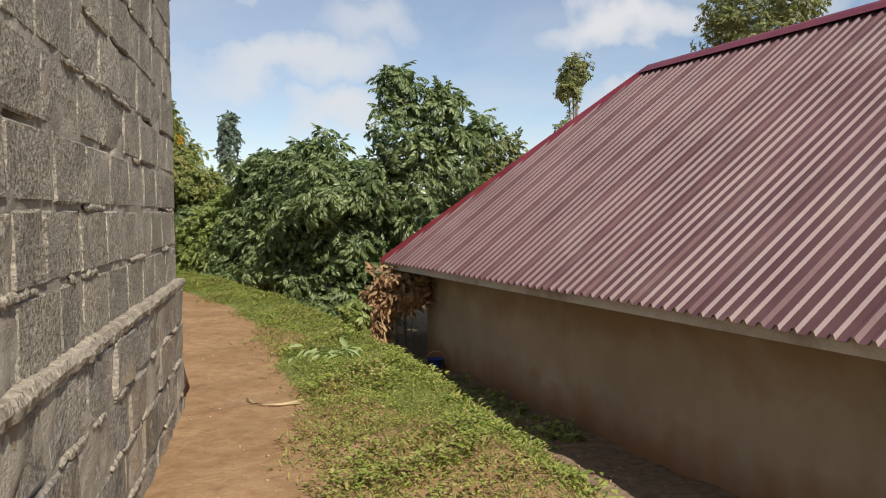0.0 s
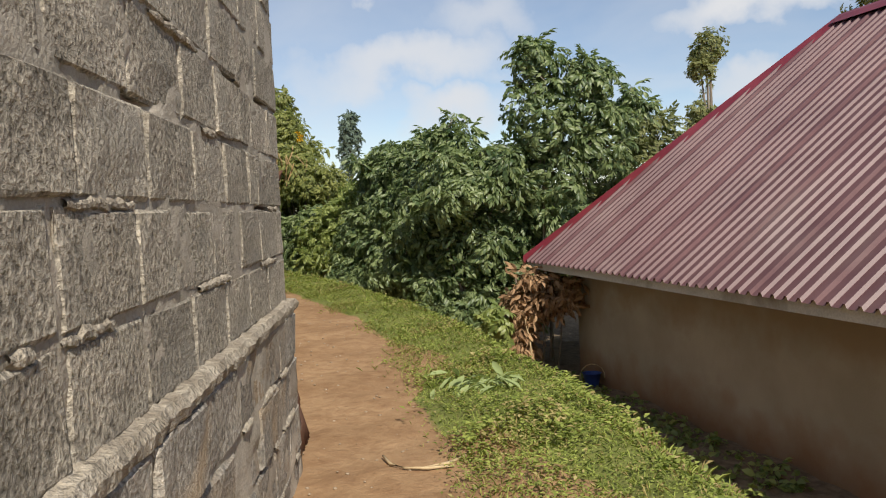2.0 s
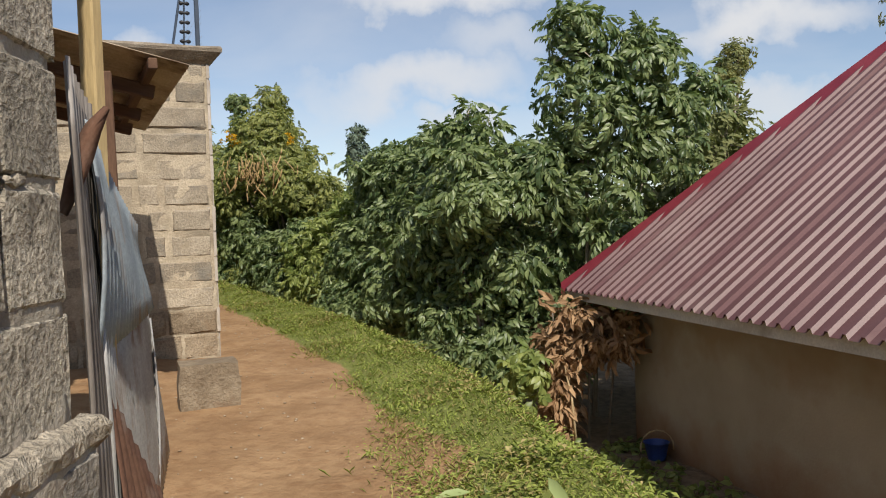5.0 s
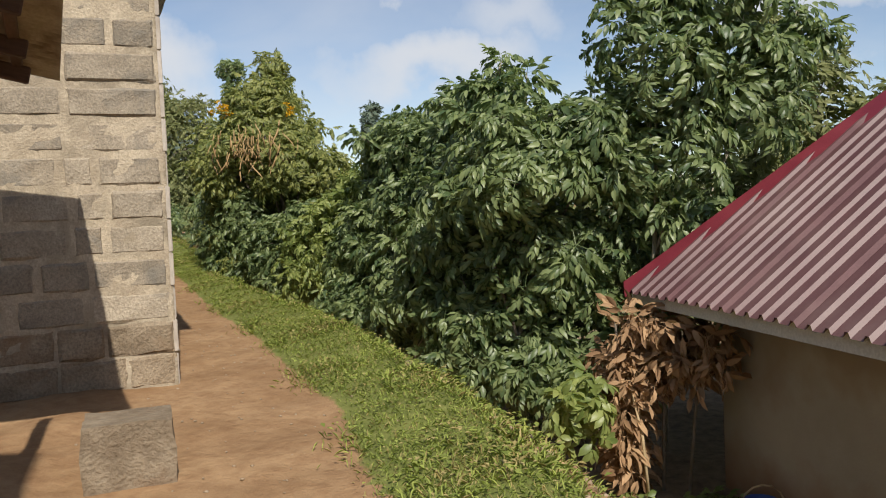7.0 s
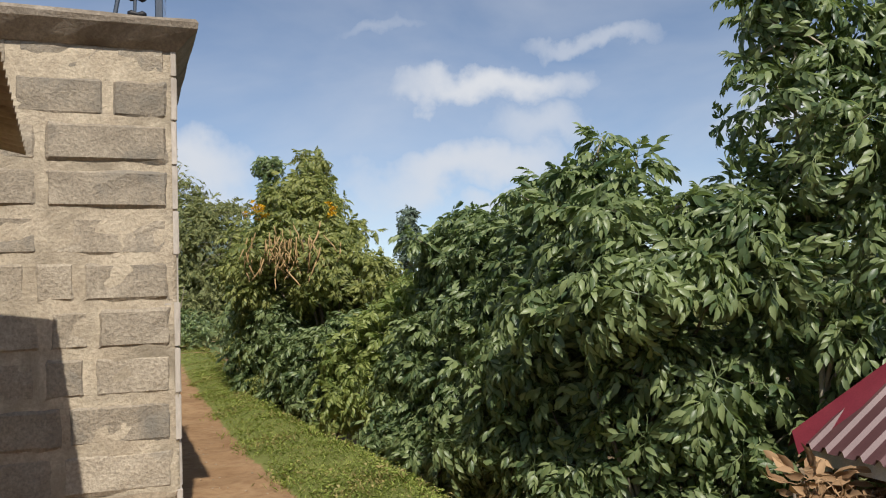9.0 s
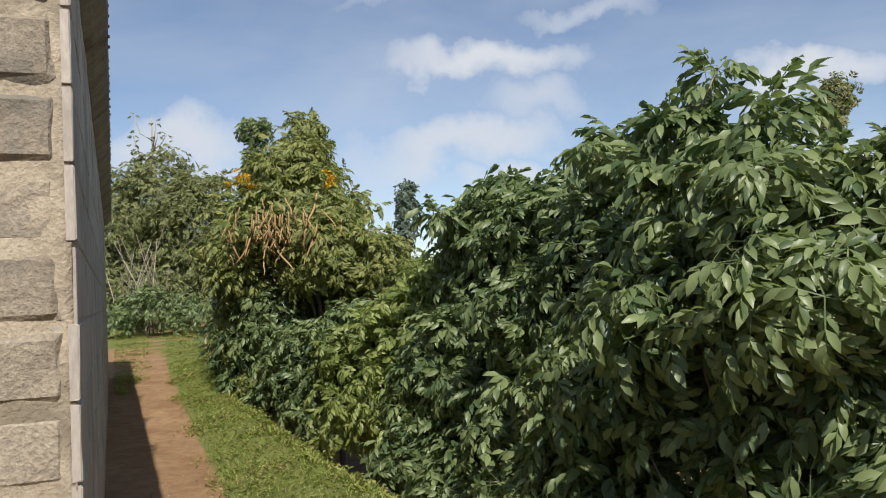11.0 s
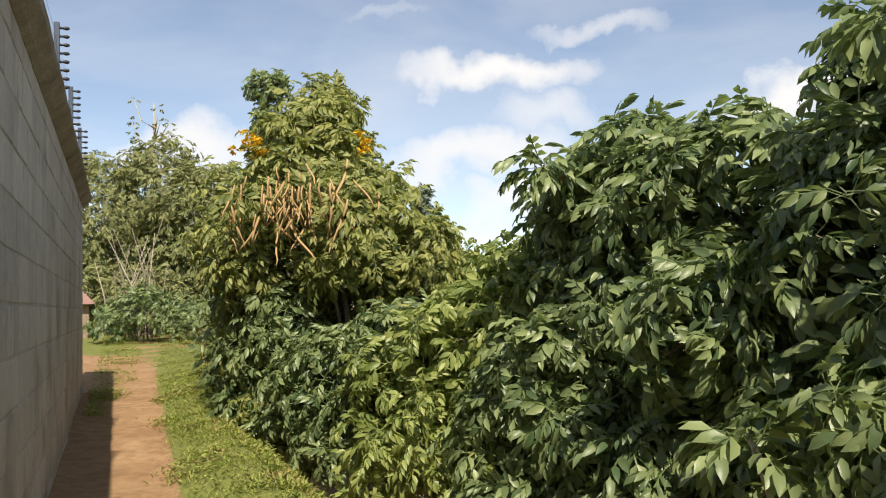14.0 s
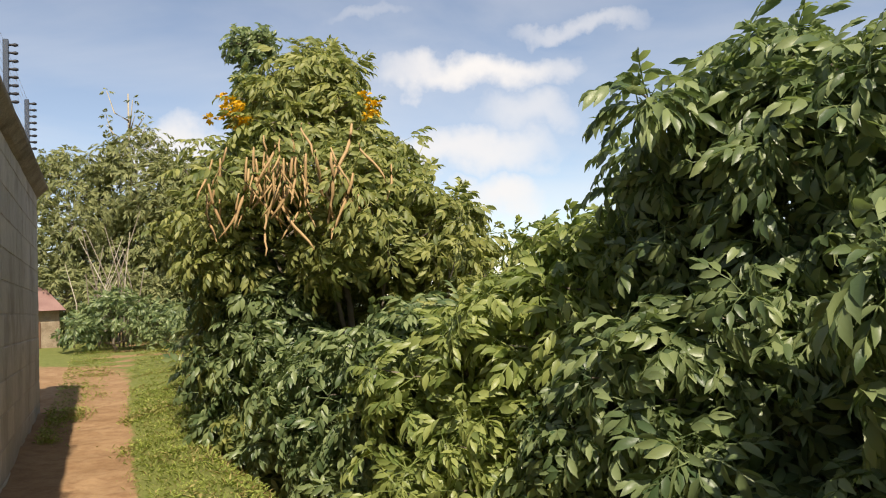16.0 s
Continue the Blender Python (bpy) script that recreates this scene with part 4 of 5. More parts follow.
def lobe_points(lobes, spacing, rng, fill=0.25, below=-0.75, shrink=0.15):
    """Shoot tips spread over the outer skin of overlapping rounded lobes, with some further in."""
    places, ups = [], []
    for c, r in lobes:
        c, r = np.array(c, float), np.maximum(np.array(r, float) - shrink, 0.1)
        area = 4 * math.pi * ((r[0] * r[1]) ** 1.6 / 3 + (r[0] * r[2]) ** 1.6 / 3 + (r[1] * r[2]) ** 1.6 / 3) ** (1 / 1.6)
        for _ in range(int(area / spacing ** 2)):
            d = rng.normal(size=3)
            d /= np.linalg.norm(d)
            if d[2] < below:
                continue
            depth = 1.0 + rng.normal(0, 0.13) if rng.random() > fill else rng.uniform(0.55, 0.9)
            p = c + d * r * depth
            inside = False
            for c2, r2 in lobes:
                if (c2, r2) is not None and np.any(np.array(c2) != c) and np.sum(((p - c2) / r2) ** 2) < 0.55:
                    inside = True
                    break
            if inside or (spacing < 0.25 and noise.noise(Vector(p) * 2.4) < -0.36):
                continue
            nrm = d / r
            nrm /= np.linalg.norm(nrm)
            places.append(p)
            ups.append(nrm * 0.7 + np.array((0, 0, 0.58)) + rng.normal(0, 0.2, 3))
    return places, ups


PLANT_NO = [0]


def plant(name, base, label, category, lobes, leaf, mat, spacing, bark=M_BARK, trunk_r=0.04, group="", fill=0.25, below=-0.75, extra=(), single=0, shoots=()):
    """A tree or shrub: trunk, limbs to each lobe of its crown, and the crown's leaves."""
    PLANT_NO[0] += 1
    rng = np.random.default_rng(100 + PLANT_NO[0])
    bz = gz(base[0], base[1])
    t = root(name, (base[0], base[1], bz), label, category, group)
    o = np.array((base[0], base[1], bz))
    local = [(np.array(c, float) - o, r) for c, r in lobes]
    top = max((c for c, r in local), key=lambda c: c[2])
    # trunk
    n = 7
    pts = [(top[0] * (i / n) ** 1.3 + 0.03 * math.sin(i * 1.9), top[1] * (i / n) ** 1.3 + 0.03 * math.cos(i * 1.4), -0.08 + (top[2] + 0.08) * i / n) for i in range(n + 1)]
    part_mesh("trunk", tube_mesh("trunk", pts, [trunk_r * (1 - 0.75 * i / n) for i in range(n + 1)], bark, 8), t)
    for c, r in local:
        if c is top:
            continue
        k = min(n - 1, max(1, int(n * 0.55 * min(1.0, max(0.2, c[2] / max(0.3, top[2]))))))
        a = np.array(pts[k])
        mid = (a + c) / 2 + (0, 0, -0.08)
        part_mesh("limb", tube_mesh("limb", [a, mid, c], [trunk_r * 0.55, trunk_r * 0.4, trunk_r * 0.2], bark, 6), t)
    temps = [rosette(rng, *leaf) for _ in range(6)]
    places, ups = lobe_points(local, spacing, rng, fill, below, leaf[1] * 0.38)
    for tip in shoots:
        # upright shoots that stand clear of the crown, with leaves in tiers
        tip = np.array(tip, float) - o
        c = min((c for c, r in local), key=lambda q: np.sum((q - tip) ** 2))
        foot = c + (tip - c) * 0.2
        bend = (foot + tip) / 2 + rng.normal(0, 0.03, 3)
        part_mesh("shoot", tube_mesh("shoot", [foot, bend, tip], [0.011, 0.009, 0.005], M_PALEBARK, 5), t)
        for down in (0.0, 0.09, 0.2):
            places.append(tip + (bend - tip) * down * 2)
            ups.append(np.array((0, 0, 1.0)) + rng.normal(0, 0.15, 3))
    if single:
        # the shoots nearest the path carry leaves of their own
        order = sorted(range(len(places)), key=lambda i: places[i][1] + 0.4 * places[i][0] - 0.3 * places[i][2])
        pick = set(order[:single])
    else:
        pick = set()
    v, f = scatter(temps, [p for i, p in enumerate(places) if i not in pick], [u for i, u in enumerate(ups) if i not in pick], rng.uniform(0.75, 1.2, len(places) - len(pick)), rng)
    crown = part_mesh("crown", bulk_mesh("crown", v, f, mat), t)
    tagged(crown, kind="stuff")
    # twigs inside
    tw_v, tw_f, m = [], [], 0
    for i in range(0, len(places), 3):
        p = places[i]
        c = min((c for c, r in local), key=lambda q: np.sum((q - p) ** 2))
        q = c + (p - c) * 0.25
        vv, ff = tube([q, (q + p) / 2 + rng.normal(0, 0.03, 3), p], [0.012, 0.008, 0.004], 4)
        tw_v += vv
        tw_f += [tuple(k + m for k in g) for g in ff]
        m += len(vv)
    if tw_v:
        tagged(part_mesh("branchwork", mesh_of("branchwork", tw_v, tw_f, bark), t), kind="stuff")
    if pick:
        leaves = [bulk_mesh("leaf", *compound_leaf(rng, leaf[1], leaf[2], leaf[3], leaf[4], leaf[5], folded=True), mat) for _ in range(6)]
        for i in pick:
            up = Vector(ups[i]).normalized()
            for j in range(leaf[0]):
                q = up.to_track_quat("Z", "Y").to_matrix().to_4x4()
                m4 = Matrix.Translation(Vector(places[i])) @ q @ Matrix.Rotation(2.4 * j + rng.normal(0, 0.25), 4, "Z") @ Matrix.Rotation(-rng.uniform(-0.15, 0.75), 4, "Y") @ Matrix.Scale(rng.uniform(0.75, 1.15), 4)
                part_mesh("leaf", leaves[rng.integers(6)], crown, "", m4)
    for nm, mt, pl, sc, tm in extra:
        shapes = [bulk_mesh(nm, v, f, mt) for v, f in tm]
        for p in pl:
            m4 = Matrix.Translation(Vector(np.array(p) - o)) @ Euler((rng.normal(0, 0.1), rng.normal(0, 0.1), rng.uniform(0, 6.28))).to_matrix().to_4x4() @ Matrix.Scale(sc * rng.uniform(0.75, 1.25), 4)
            part_mesh(nm, shapes[rng.integers(len(shapes))], crown, "", m4)
    return t


# leaves, leaf length, pairs of leaflets, leaflet length and width, droop
BIG = (7, 0.235, 3, 0.096, 0.039, 1.25)
SMALL = (8, 0.215, 3, 0.088, 0.034, 1.15)
MID = (7, 0.22, 3, 0.085, 0.033, 1.15)

plant("tree", (-1.15, 13.75), "slender tree with glossy drooping compound leaves behind the house corner", "tree",
      [((-1.2, 13.6, 3.2), (0.38, 0.38, 0.5)), ((-1.1, 13.65, 2.5), (0.58, 0.5, 0.6)), ((-1.15, 13.75, 1.7), (0.6, 0.5, 0.65)), ((-0.5, 13.8, 2.95), (0.4, 0.4, 0.5)), ((-0.35, 14.0, 2.2), (0.5, 0.5, 0.6)), ((0.05, 14.3, 2.6), (0.28, 0.28, 0.3)), ((-0.9, 13.9, 1.0), (0.5, 0.45, 0.6))],
      BIG, M_LEAF, 0.2, M_PALEBARK, 0.03, fill=0.15, shoots=((-1.2, 13.6, 3.6), (-1.0, 13.6, 3.45), (-0.5, 13.8, 3.35), (-0.3, 13.9, 3.2), (0.1, 14.3, 2.95), (0.3, 14.2, 2.7), (-1.5, 13.5, 3.0)))
plant("shrub", (-2.3, 13.7), "tall leafy shrub with glossy dark green compound leaves on the bank", "shrub",
      [((-2.35, 13.75, 1.95), (0.4, 0.4, 0.42)), ((-2.2, 13.65, 1.65), (0.65, 0.6, 0.6)), ((-2.2, 13.42, 1.5), (0.6, 0.5, 0.45)), ((-2.05, 13.85, 0.8), (0.65, 0.5, 0.6)), ((-1.75, 13.6, 1.6), (0.5, 0.45, 0.6)), ((-2.8, 14.2, 0.9), (0.55, 0.5, 0.55)), ((-2.8, 13.75, 1.35), (0.45, 0.42, 0.35)), ((-1.85, 13.9, 0.05), (0.55, 0.4, 0.55)), ((-2.65, 14.15, 0.05), (0.55, 0.4, 0.5)), ((-2.3, 13.75, -0.3), (0.7, 0.35, 0.45)), ((-1.7, 13.5, -0.4), (0.5, 0.3, 0.4)), ((-2.95, 14.0, 0.3), (0.4, 0.3, 0.35)), ((-3.0, 14.05, -0.2), (0.6, 0.35, 0.45)), ((-2.75, 14.2, 2.2), (0.26, 0.26, 0.36))],
      BIG, M_LEAF, 0.168, M_BARK, 0.04, "bank shrubs", single=30, shoots=((-2.3, 13.9, 2.52), (-2.58, 14.2, 2.76), (-2.85, 14.2, 2.5), (-2.95, 14.0, 2.2), (-1.75, 13.6, 2.1), (-1.95, 13.5, 2.1), (-2.45, 13.35, 1.85)))
plant("shrub", (-4.1, 15.6), "broad leafy shrub with glossy green compound leaves on the bank", "shrub",
      [((-3.4, 15.1, 1.6), (0.5, 0.5, 0.6)), ((-3.25, 15.2, 2.2), (0.4, 0.4, 0.45)), ((-4.45, 16.5, 2.08), (0.55, 0.5, 0.5)), ((-4.85, 16.75, 1.85), (0.45, 0.42, 0.48)), ((-4.0, 16.2, 1.97), (0.6, 0.5, 0.55)), ((-4.2, 16.3, 1.1), (0.7, 0.5, 0.7)), ((-3.5, 15.1, 0.8), (0.55, 0.5, 0.6)), ((-4.8, 16.8, 0.9), (0.65, 0.5, 0.6)), ((-3.6, 15.1, 0.1), (0.6, 0.5, 0.6)), ((-3.25, 14.6, 1.45), (0.38, 0.36, 0.45)), ((-3.35, 14.4, 0.95), (0.42, 0.35, 0.42)), ((-2.75, 14.15, 1.75), (0.4, 0.35, 0.4)), ((-4.1, 15.35, 1.3), (0.34, 0.32, 0.42))],
      SMALL, M_LEAF, 0.15, M_BARK, 0.04, "bank shrubs", single=40, shoots=((-3.4, 14.55, 2.42), (-3.2, 15.1, 2.4), (-5.0, 16.05, 2.28), (-4.75, 16.3, 2.3), (-4.5, 16.45, 2.38), (-5.1, 16.6, 2.2), (-3.7, 15.6, 2.2), (-3.95, 15.9, 2.3)))
plant("shrub", (-4.4, 15.7), "low leafy shrub with bright green compound leaves along the bank", "shrub",
      [((-4.65, 16.1, 0.65), (0.55, 0.4, 0.45)), ((-4.85, 16.3, 1.1), (0.45, 0.35, 0.4)), ((-4.2, 15.6, 0.5), (0.5, 0.4, 0.45)), ((-5.2, 16.5, 0.75), (0.5, 0.4, 0.45)), ((-4.5, 15.5, -0.05), (0.55, 0.35, 0.4)), ((-3.75, 14.7, 0.3), (0.5, 0.4, 0.45)), ((-3.3, 14.4, 0.2), (0.4, 0.35, 0.4)), ((-5.2, 16.1, 0.1), (0.5, 0.35, 0.4))],
      SMALL, M_LEAF, 0.148, M_BARK, 0.02, "bank shrubs", single=40)
plant("shrub", (-5.8, 17.2), "spreading light green shrub below the larger bushes", "shrub",
      [((-5.6, 17.3, 1.2), (0.75, 0.6, 0.5)), ((-6.25, 17.6, 0.95), (0.7, 0.55, 0.5)), ((-5.5, 16.8, 0.6), (0.7, 0.5, 0.55)), ((-6.3, 17.25, 0.3), (0.65, 0.5, 0.5)), ((-5.15, 17.2, 1.45), (0.55, 0.55, 0.55)), ((-5.5, 17.5, 1.6), (0.45, 0.45, 0.4)), ((-5.3, 16.5, 0.15), (0.6, 0.45, 0.5))],
      MID, M_LEAF_LIGHT, 0.165, M_BARK, 0.035, "bank shrubs", single=30)
plant("sapling", (-3.75, 14.5), "sapling with bare pale canes and large ribbed leaves before the shrubs", "sapling",
      [((-3.7, 14.5, 0.5), (0.16, 0.15, 0.16)), ((-3.35, 14.25, 0.4), (0.16, 0.15, 0.16))],
      (5, 0.24, 3, 0.105, 0.046, 1.0), M_LEAF, 0.2, M_PALEBARK, 0.012, shoots=((-3.92, 14.48, 1.0), (-3.55, 14.3, 0.8)))
pod_rng = np.random.default_rng(77)
pod = []
for _ in range(5):
    pts = [(0, 0, 0)]
    d = np.array((pod_rng.normal(0, 0.12), pod_rng.normal(0, 0.12), -1.0))
    p = np.zeros(3)
    for i in range(6):
        p = p + d * 0.055
        d = d + (pod_rng.normal(0, 0.2), pod_rng.normal(0, 0.2), 0)
        pts.append(tuple(p))
    v, f = tube(pts, [0.006, 0.009, 0.01, 0.01, 0.01, 0.008, 0.004], 5)
    tri = []
    for g in f:
        tri += [(g[0], g[i], g[i + 1]) for i in range(1, len(g) - 1)]
    pod.append((np.array([tuple(q) for q in v]), np.array(tri)))
petal = [rosette(np.random.default_rng(61), 5, 0.05, 1, 0.05, 0.04, 0.3, True)]
pods_at = [(-7.95 + 0.36 * pod_rng.normal() + 0.15, 18.1 + 0.1 * pod_rng.normal(), 2.6 + 0.16 * pod_rng.normal()) for _ in range(62)]
flowers_at = [(-8.5 + 0.09 * pod_rng.normal(), 18.45 + 0.06 * pod_rng.normal(), 3.1 + 0.06 * pod_rng.normal()) for _ in range(20)] + [(-7.3 + 0.05 * pod_rng.normal(), 18.6 + 0.05 * pod_rng.normal(), 3.05 + 0.05 * pod_rng.normal()) for _ in range(9)]
plant("pod_tree", (-7.5, 19.0), "dome-shaped olive green tree hung with orange-brown seed pods and yellow flowers", "tree",
      [((-8.15, 19.1, 3.2), (0.6, 0.65, 0.6)), ((-9.1, 19.2, 2.3), (0.6, 0.6, 0.7)), ((-8.0, 18.9, 2.45), (0.95, 0.85, 0.75)), ((-7.3, 18.8, 1.9), (0.8, 0.75, 0.65)), ((-8.5, 19.0, 2.0), (0.8, 0.75, 0.85)), ((-8.6, 19.2, 1.25), (0.7, 0.7, 0.85)), ((-6.85, 18.8, 1.3), (0.5, 0.5, 0.5)), ((-7.4, 19.8, 1.3), (1.2, 0.6, 1.0)), ((-8.5, 19.1, 0.55), (0.7, 0.55, 0.6))],
      MID, M_LEAF_OLIVE, 0.17, M_BARK, 0.05, below=-0.4, extra=(("pod", M_POD, pods_at, 1.15, pod), ("flower", M_YELLOW, flowers_at, 0.7, petal)))
plant("shrub", (-7.4, 18.4), "dense green undergrowth at the foot of the pod tree", "shrub",
      [((-7.4, 18.35, 0.8), (0.7, 0.5, 0.5)), ((-8.1, 18.85, 0.7), (0.7, 0.5, 0.55)), ((-7.2, 18.1, 0.35), (0.7, 0.45, 0.5)), ((-6.75, 18.0, 1.0), (0.6, 0.5, 0.5)), ((-8.0, 18.75, 0.2), (0.7, 0.45, 0.5)), ((-8.4, 18.75, 1.3), (0.5, 0.4, 0.45)), ((-8.85, 18.95, 1.75), (0.4, 0.4, 0.5)), ((-8.9, 19.0, 1.0), (0.45, 0.4, 0.5)), ((-8.85, 19.0, 0.45), (0.45, 0.4, 0.45))],
      MID, M_LEAF, 0.165, M_BARK, 0.03, "bank shrubs")
plant("tree", (-8.9, 21.3), "taller olive green tree top rising behind the pod tree", "tree",
      [((-9.1, 21.25, 4.22), (0.4, 0.36, 0.45)), ((-9.05, 21.2, 3.5), (0.62, 0.6, 0.5)), ((-8.9, 21.1, 2.8), (0.9, 0.7, 0.7)), ((-9.4, 21.3, 2.2), (0.9, 0.7, 0.9))],
      MID, M_LEAF_OLIVE, 0.17, M_BARK, 0.05)
plant("climber_tree", (-8.85, 19.4), "tall narrow trunk overgrown with climbing leaves", "tree",
      [((-8.78, 19.25, 3.95), (0.25, 0.24, 0.17)), ((-8.78, 19.25, 3.65), (0.15, 0.15, 0.3)), ((-8.78, 19.25, 3.2), (0.15, 0.15, 0.35)), ((-8.85, 19.3, 2.6), (0.4, 0.4, 0.5))],
      (5, 0.15, 3, 0.06, 0.024, 1.0), M_LEAF, 0.085, M_BARK, 0.04)
for x, y, top, w in ((-21.4, 30.2, 6.0, 1.9), (-20.0, 31.2, 6.6, 1.8), (-18.4, 31.4, 5.8, 1.8), (-17.2, 31.8, 4.6, 1.6)):
    z = gz(x, y)
    plant("tree", (x, y), "loose grey-green tree with a pale stem beyond the wall", "tree",
          [((x, y, top - 0.7), (w * 0.6, w * 0.6, 0.8)), ((x + 0.3, y - 0.2, top - 1.8), (w * 0.9, w * 0.8, 1.0)), ((x - 0.4, y, z + 2.2), (w, w, 1.2)), ((x + 0.4, y - 0.4, z + 0.9), (w * 1.0, w * 0.9, 0.9))],
          (5, 0.34, 3, 0.16, 0.055, 1.2, True), M_LEAF_FAR, 0.36, M_PALEBARK, 0.07, "trees beyond the wall", fill=0.15)
plant("shrub", (-12.2, 24.4), "dark leafy bush at the far end of the path", "shrub",
      [((-12.6, 25.0, 1.3), (1.0, 0.8, 0.9)), ((-11.4, 23.6, 1.4), (1.0, 0.9, 1.0)), ((-10.4, 22.0, 1.3), (1.0, 0.9, 1.0)), ((-9.7, 20.7, 1.2), (0.8, 0.7, 1.0))],
      (5, 0.3, 3, 0.14, 0.055, 0.9, True), M_LEAF, 0.24, M_BARK, 0.04, "bank shrubs")


plant("shrub", (-17.2, 27.0), "low green bush at the far end of the path", "shrub",
      [((-17.2, 27.0, 1.5), (0.8, 0.7, 0.6)), ((-16.6, 27.5, 1.3), (0.7, 0.6, 0.6)), ((-17.7, 26.7, 1.2), (0.55, 0.5, 0.5))],
      (5, 0.26, 3, 0.12, 0.05, 0.9, True), M_LEAF, 0.22, M_BARK, 0.04, "bank shrubs")


def dead_stems():
    """A thicket of bare tan stems in front of the trees."""
    r = np.random.default_rng(67)
    x, y = -18.3, 28.3
    t = root("dead_stems", (x, y, gz(x, y)), "thicket of bare tan stems in front of the trees", "stems")
    for i in range(20):
        bx, by, h = r.normal(0, 0.5), r.normal(0, 0.35), r.uniform(1.4, 3.1)
        part_mesh("stem", tube_mesh("stem", [(bx, by, -0.1), (bx + r.normal(0, 0.12), by, h * 0.5), (bx + r.normal(0, 0.3), by + r.normal(0, 0.2), h)], [0.022, 0.016, 0.007], M_BARK if i % 3 else M_PALEBARK, 5), t)


dead_stems()


def bare_tree():
    """A half-dead tree top that sticks out bare above the others."""
    r = np.random.default_rng(66)
    x, y = -20.4, 31.3
    t = root("bare_tree", (x, y, gz(x, y)), "thin half-bare tree with a few leaves at its twig ends", "tree")
    part_mesh("trunk", tube_mesh("trunk", [(0, 0, -0.1), (0.1, 0, 3), (0.0, 0.1, 6.9)], [0.09, 0.06, 0.02], M_PALEBARK), t)
    tips = []
    for i in range(9):
        a, h = r.uniform(0, 6.28), r.uniform(4.6, 6.2)
        e = (0.55 * math.cos(a), 0.5 * math.sin(a), h + r.uniform(0.4, 1.0))
        tips.append(np.array(e))
        part_mesh("limb", tube_mesh("limb", [(0.05, 0.05, h), (0.35 * math.cos(a), 0.3 * math.sin(a), h + 0.2), e], [0.03, 0.02, 0.01], M_PALEBARK, 5), t)
    v, f = scatter([rosette(r, 3, 0.15, 2, 0.12, 0.05, 0.9, True)], tips, [np.array((0, 0, 1.0)) for _ in tips], np.ones(len(tips)), r)
    part_mesh("crown", bulk_mesh("crown", v, f, M_LEAF_FAR), t)


bare_tree()


plant("shrub", (0.5, 15.7), "tall grey-green shrub behind the corner of the house", "shrub",
      [((0.4, 15.7, 2.2), (0.6, 0.5, 0.55)), ((0.9, 15.9, 1.6), (0.9, 0.6, 0.7)), ((-0.2, 15.6, 1.4), (0.8, 0.6, 0.8)), ((0.3, 15.5, 0.4), (1.2, 0.6, 0.9)), ((-1.2, 15.3, 0.5), (0.8, 0.6, 1.0)), ((1.6, 16.2, 2.0), (0.7, 0.5, 0.6))],
      (5, 0.26, 3, 0.115, 0.045, 1.0, True), M_LEAF_FAR, 0.2, M_BARK, 0.05)
for x, y, h in ((-2.5, 21.5, 2.0), (1.5, 24.0, 2.6), (6.0, 25.0, 3.2), (-5.2, 21.8, 1.6), (-7.0, 25.5, 2.2)):
    plant("shrub", (x, y), "rounded grey-green bush in the low garden beyond the bank", "shrub",
          [((x, y, h - 1.0), (1.5, 1.0, 0.9)), ((x + 1.3, y, h - 1.5), (1.4, 1.0, 1.0)), ((x - 1.4, y, h - 1.6), (1.4, 1.0, 1.0)), ((x, y - 0.2, h - 2.4), (2.2, 1.0, 1.0))],
          (5, 0.36, 3, 0.16, 0.065, 0.9, True), M_LEAF_FAR, 0.3, M_BARK, 0.05, "garden bushes")


# ---- far trees ----
def far_tree(name, x, y, z, height, width, label, mat, spacing, lobes_n, trunk, thin=False, seed=0):
    r = np.random.default_rng(300 + seed)
    lobes = []
    for i in range(lobes_n):
        u = (i + 0.5) / lobes_n
        w = width * (0.25 + 0.75 * math.sin(math.pi * min(1, 1.1 - u * 0.95))) * 0.5
        lobes.append(((x + r.normal(0, width * 0.09), y + r.normal(0, width * 0.09), z + height * (trunk + (1 - trunk) * u)), (w, w, height * (1 - trunk) / lobes_n * 0.9)))
    plant(name, (x, y), label, "tree", lobes, (5, 0.4, 2, 0.3, 0.12, 0.6, True), mat, spacing * 0.72, M_BARK, 0.18, "far trees")


far_tree("cypress", -23.0, 60.0, 2.6, 6.1, 1.7, "far dark narrow cypress tree", M_LEAF_HAZED, 0.55, 5, 0.05, seed=1)
far_tree("tall_tree", 2.75, 55.0, 4.3, 6.9, 2.0, "far slender tree with an oval crown on a bare trunk", M_LEAF_FAR, 0.55, 4, 0.52, seed=2)
far_tree("tall_tree", 2.5, 55.0, 2.0, 5.0, 2.0, "far lower tree crown below the oval one", M_LEAF_FAR, 0.55, 3, 0.4, seed=3)
far_tree("eucalyptus", 13.2, 50.0, 2.0, 13.5, 6.5, "far loose grey-green eucalyptus behind the roof", M_LEAF_FAR, 0.8, 5, 0.35, seed=4)
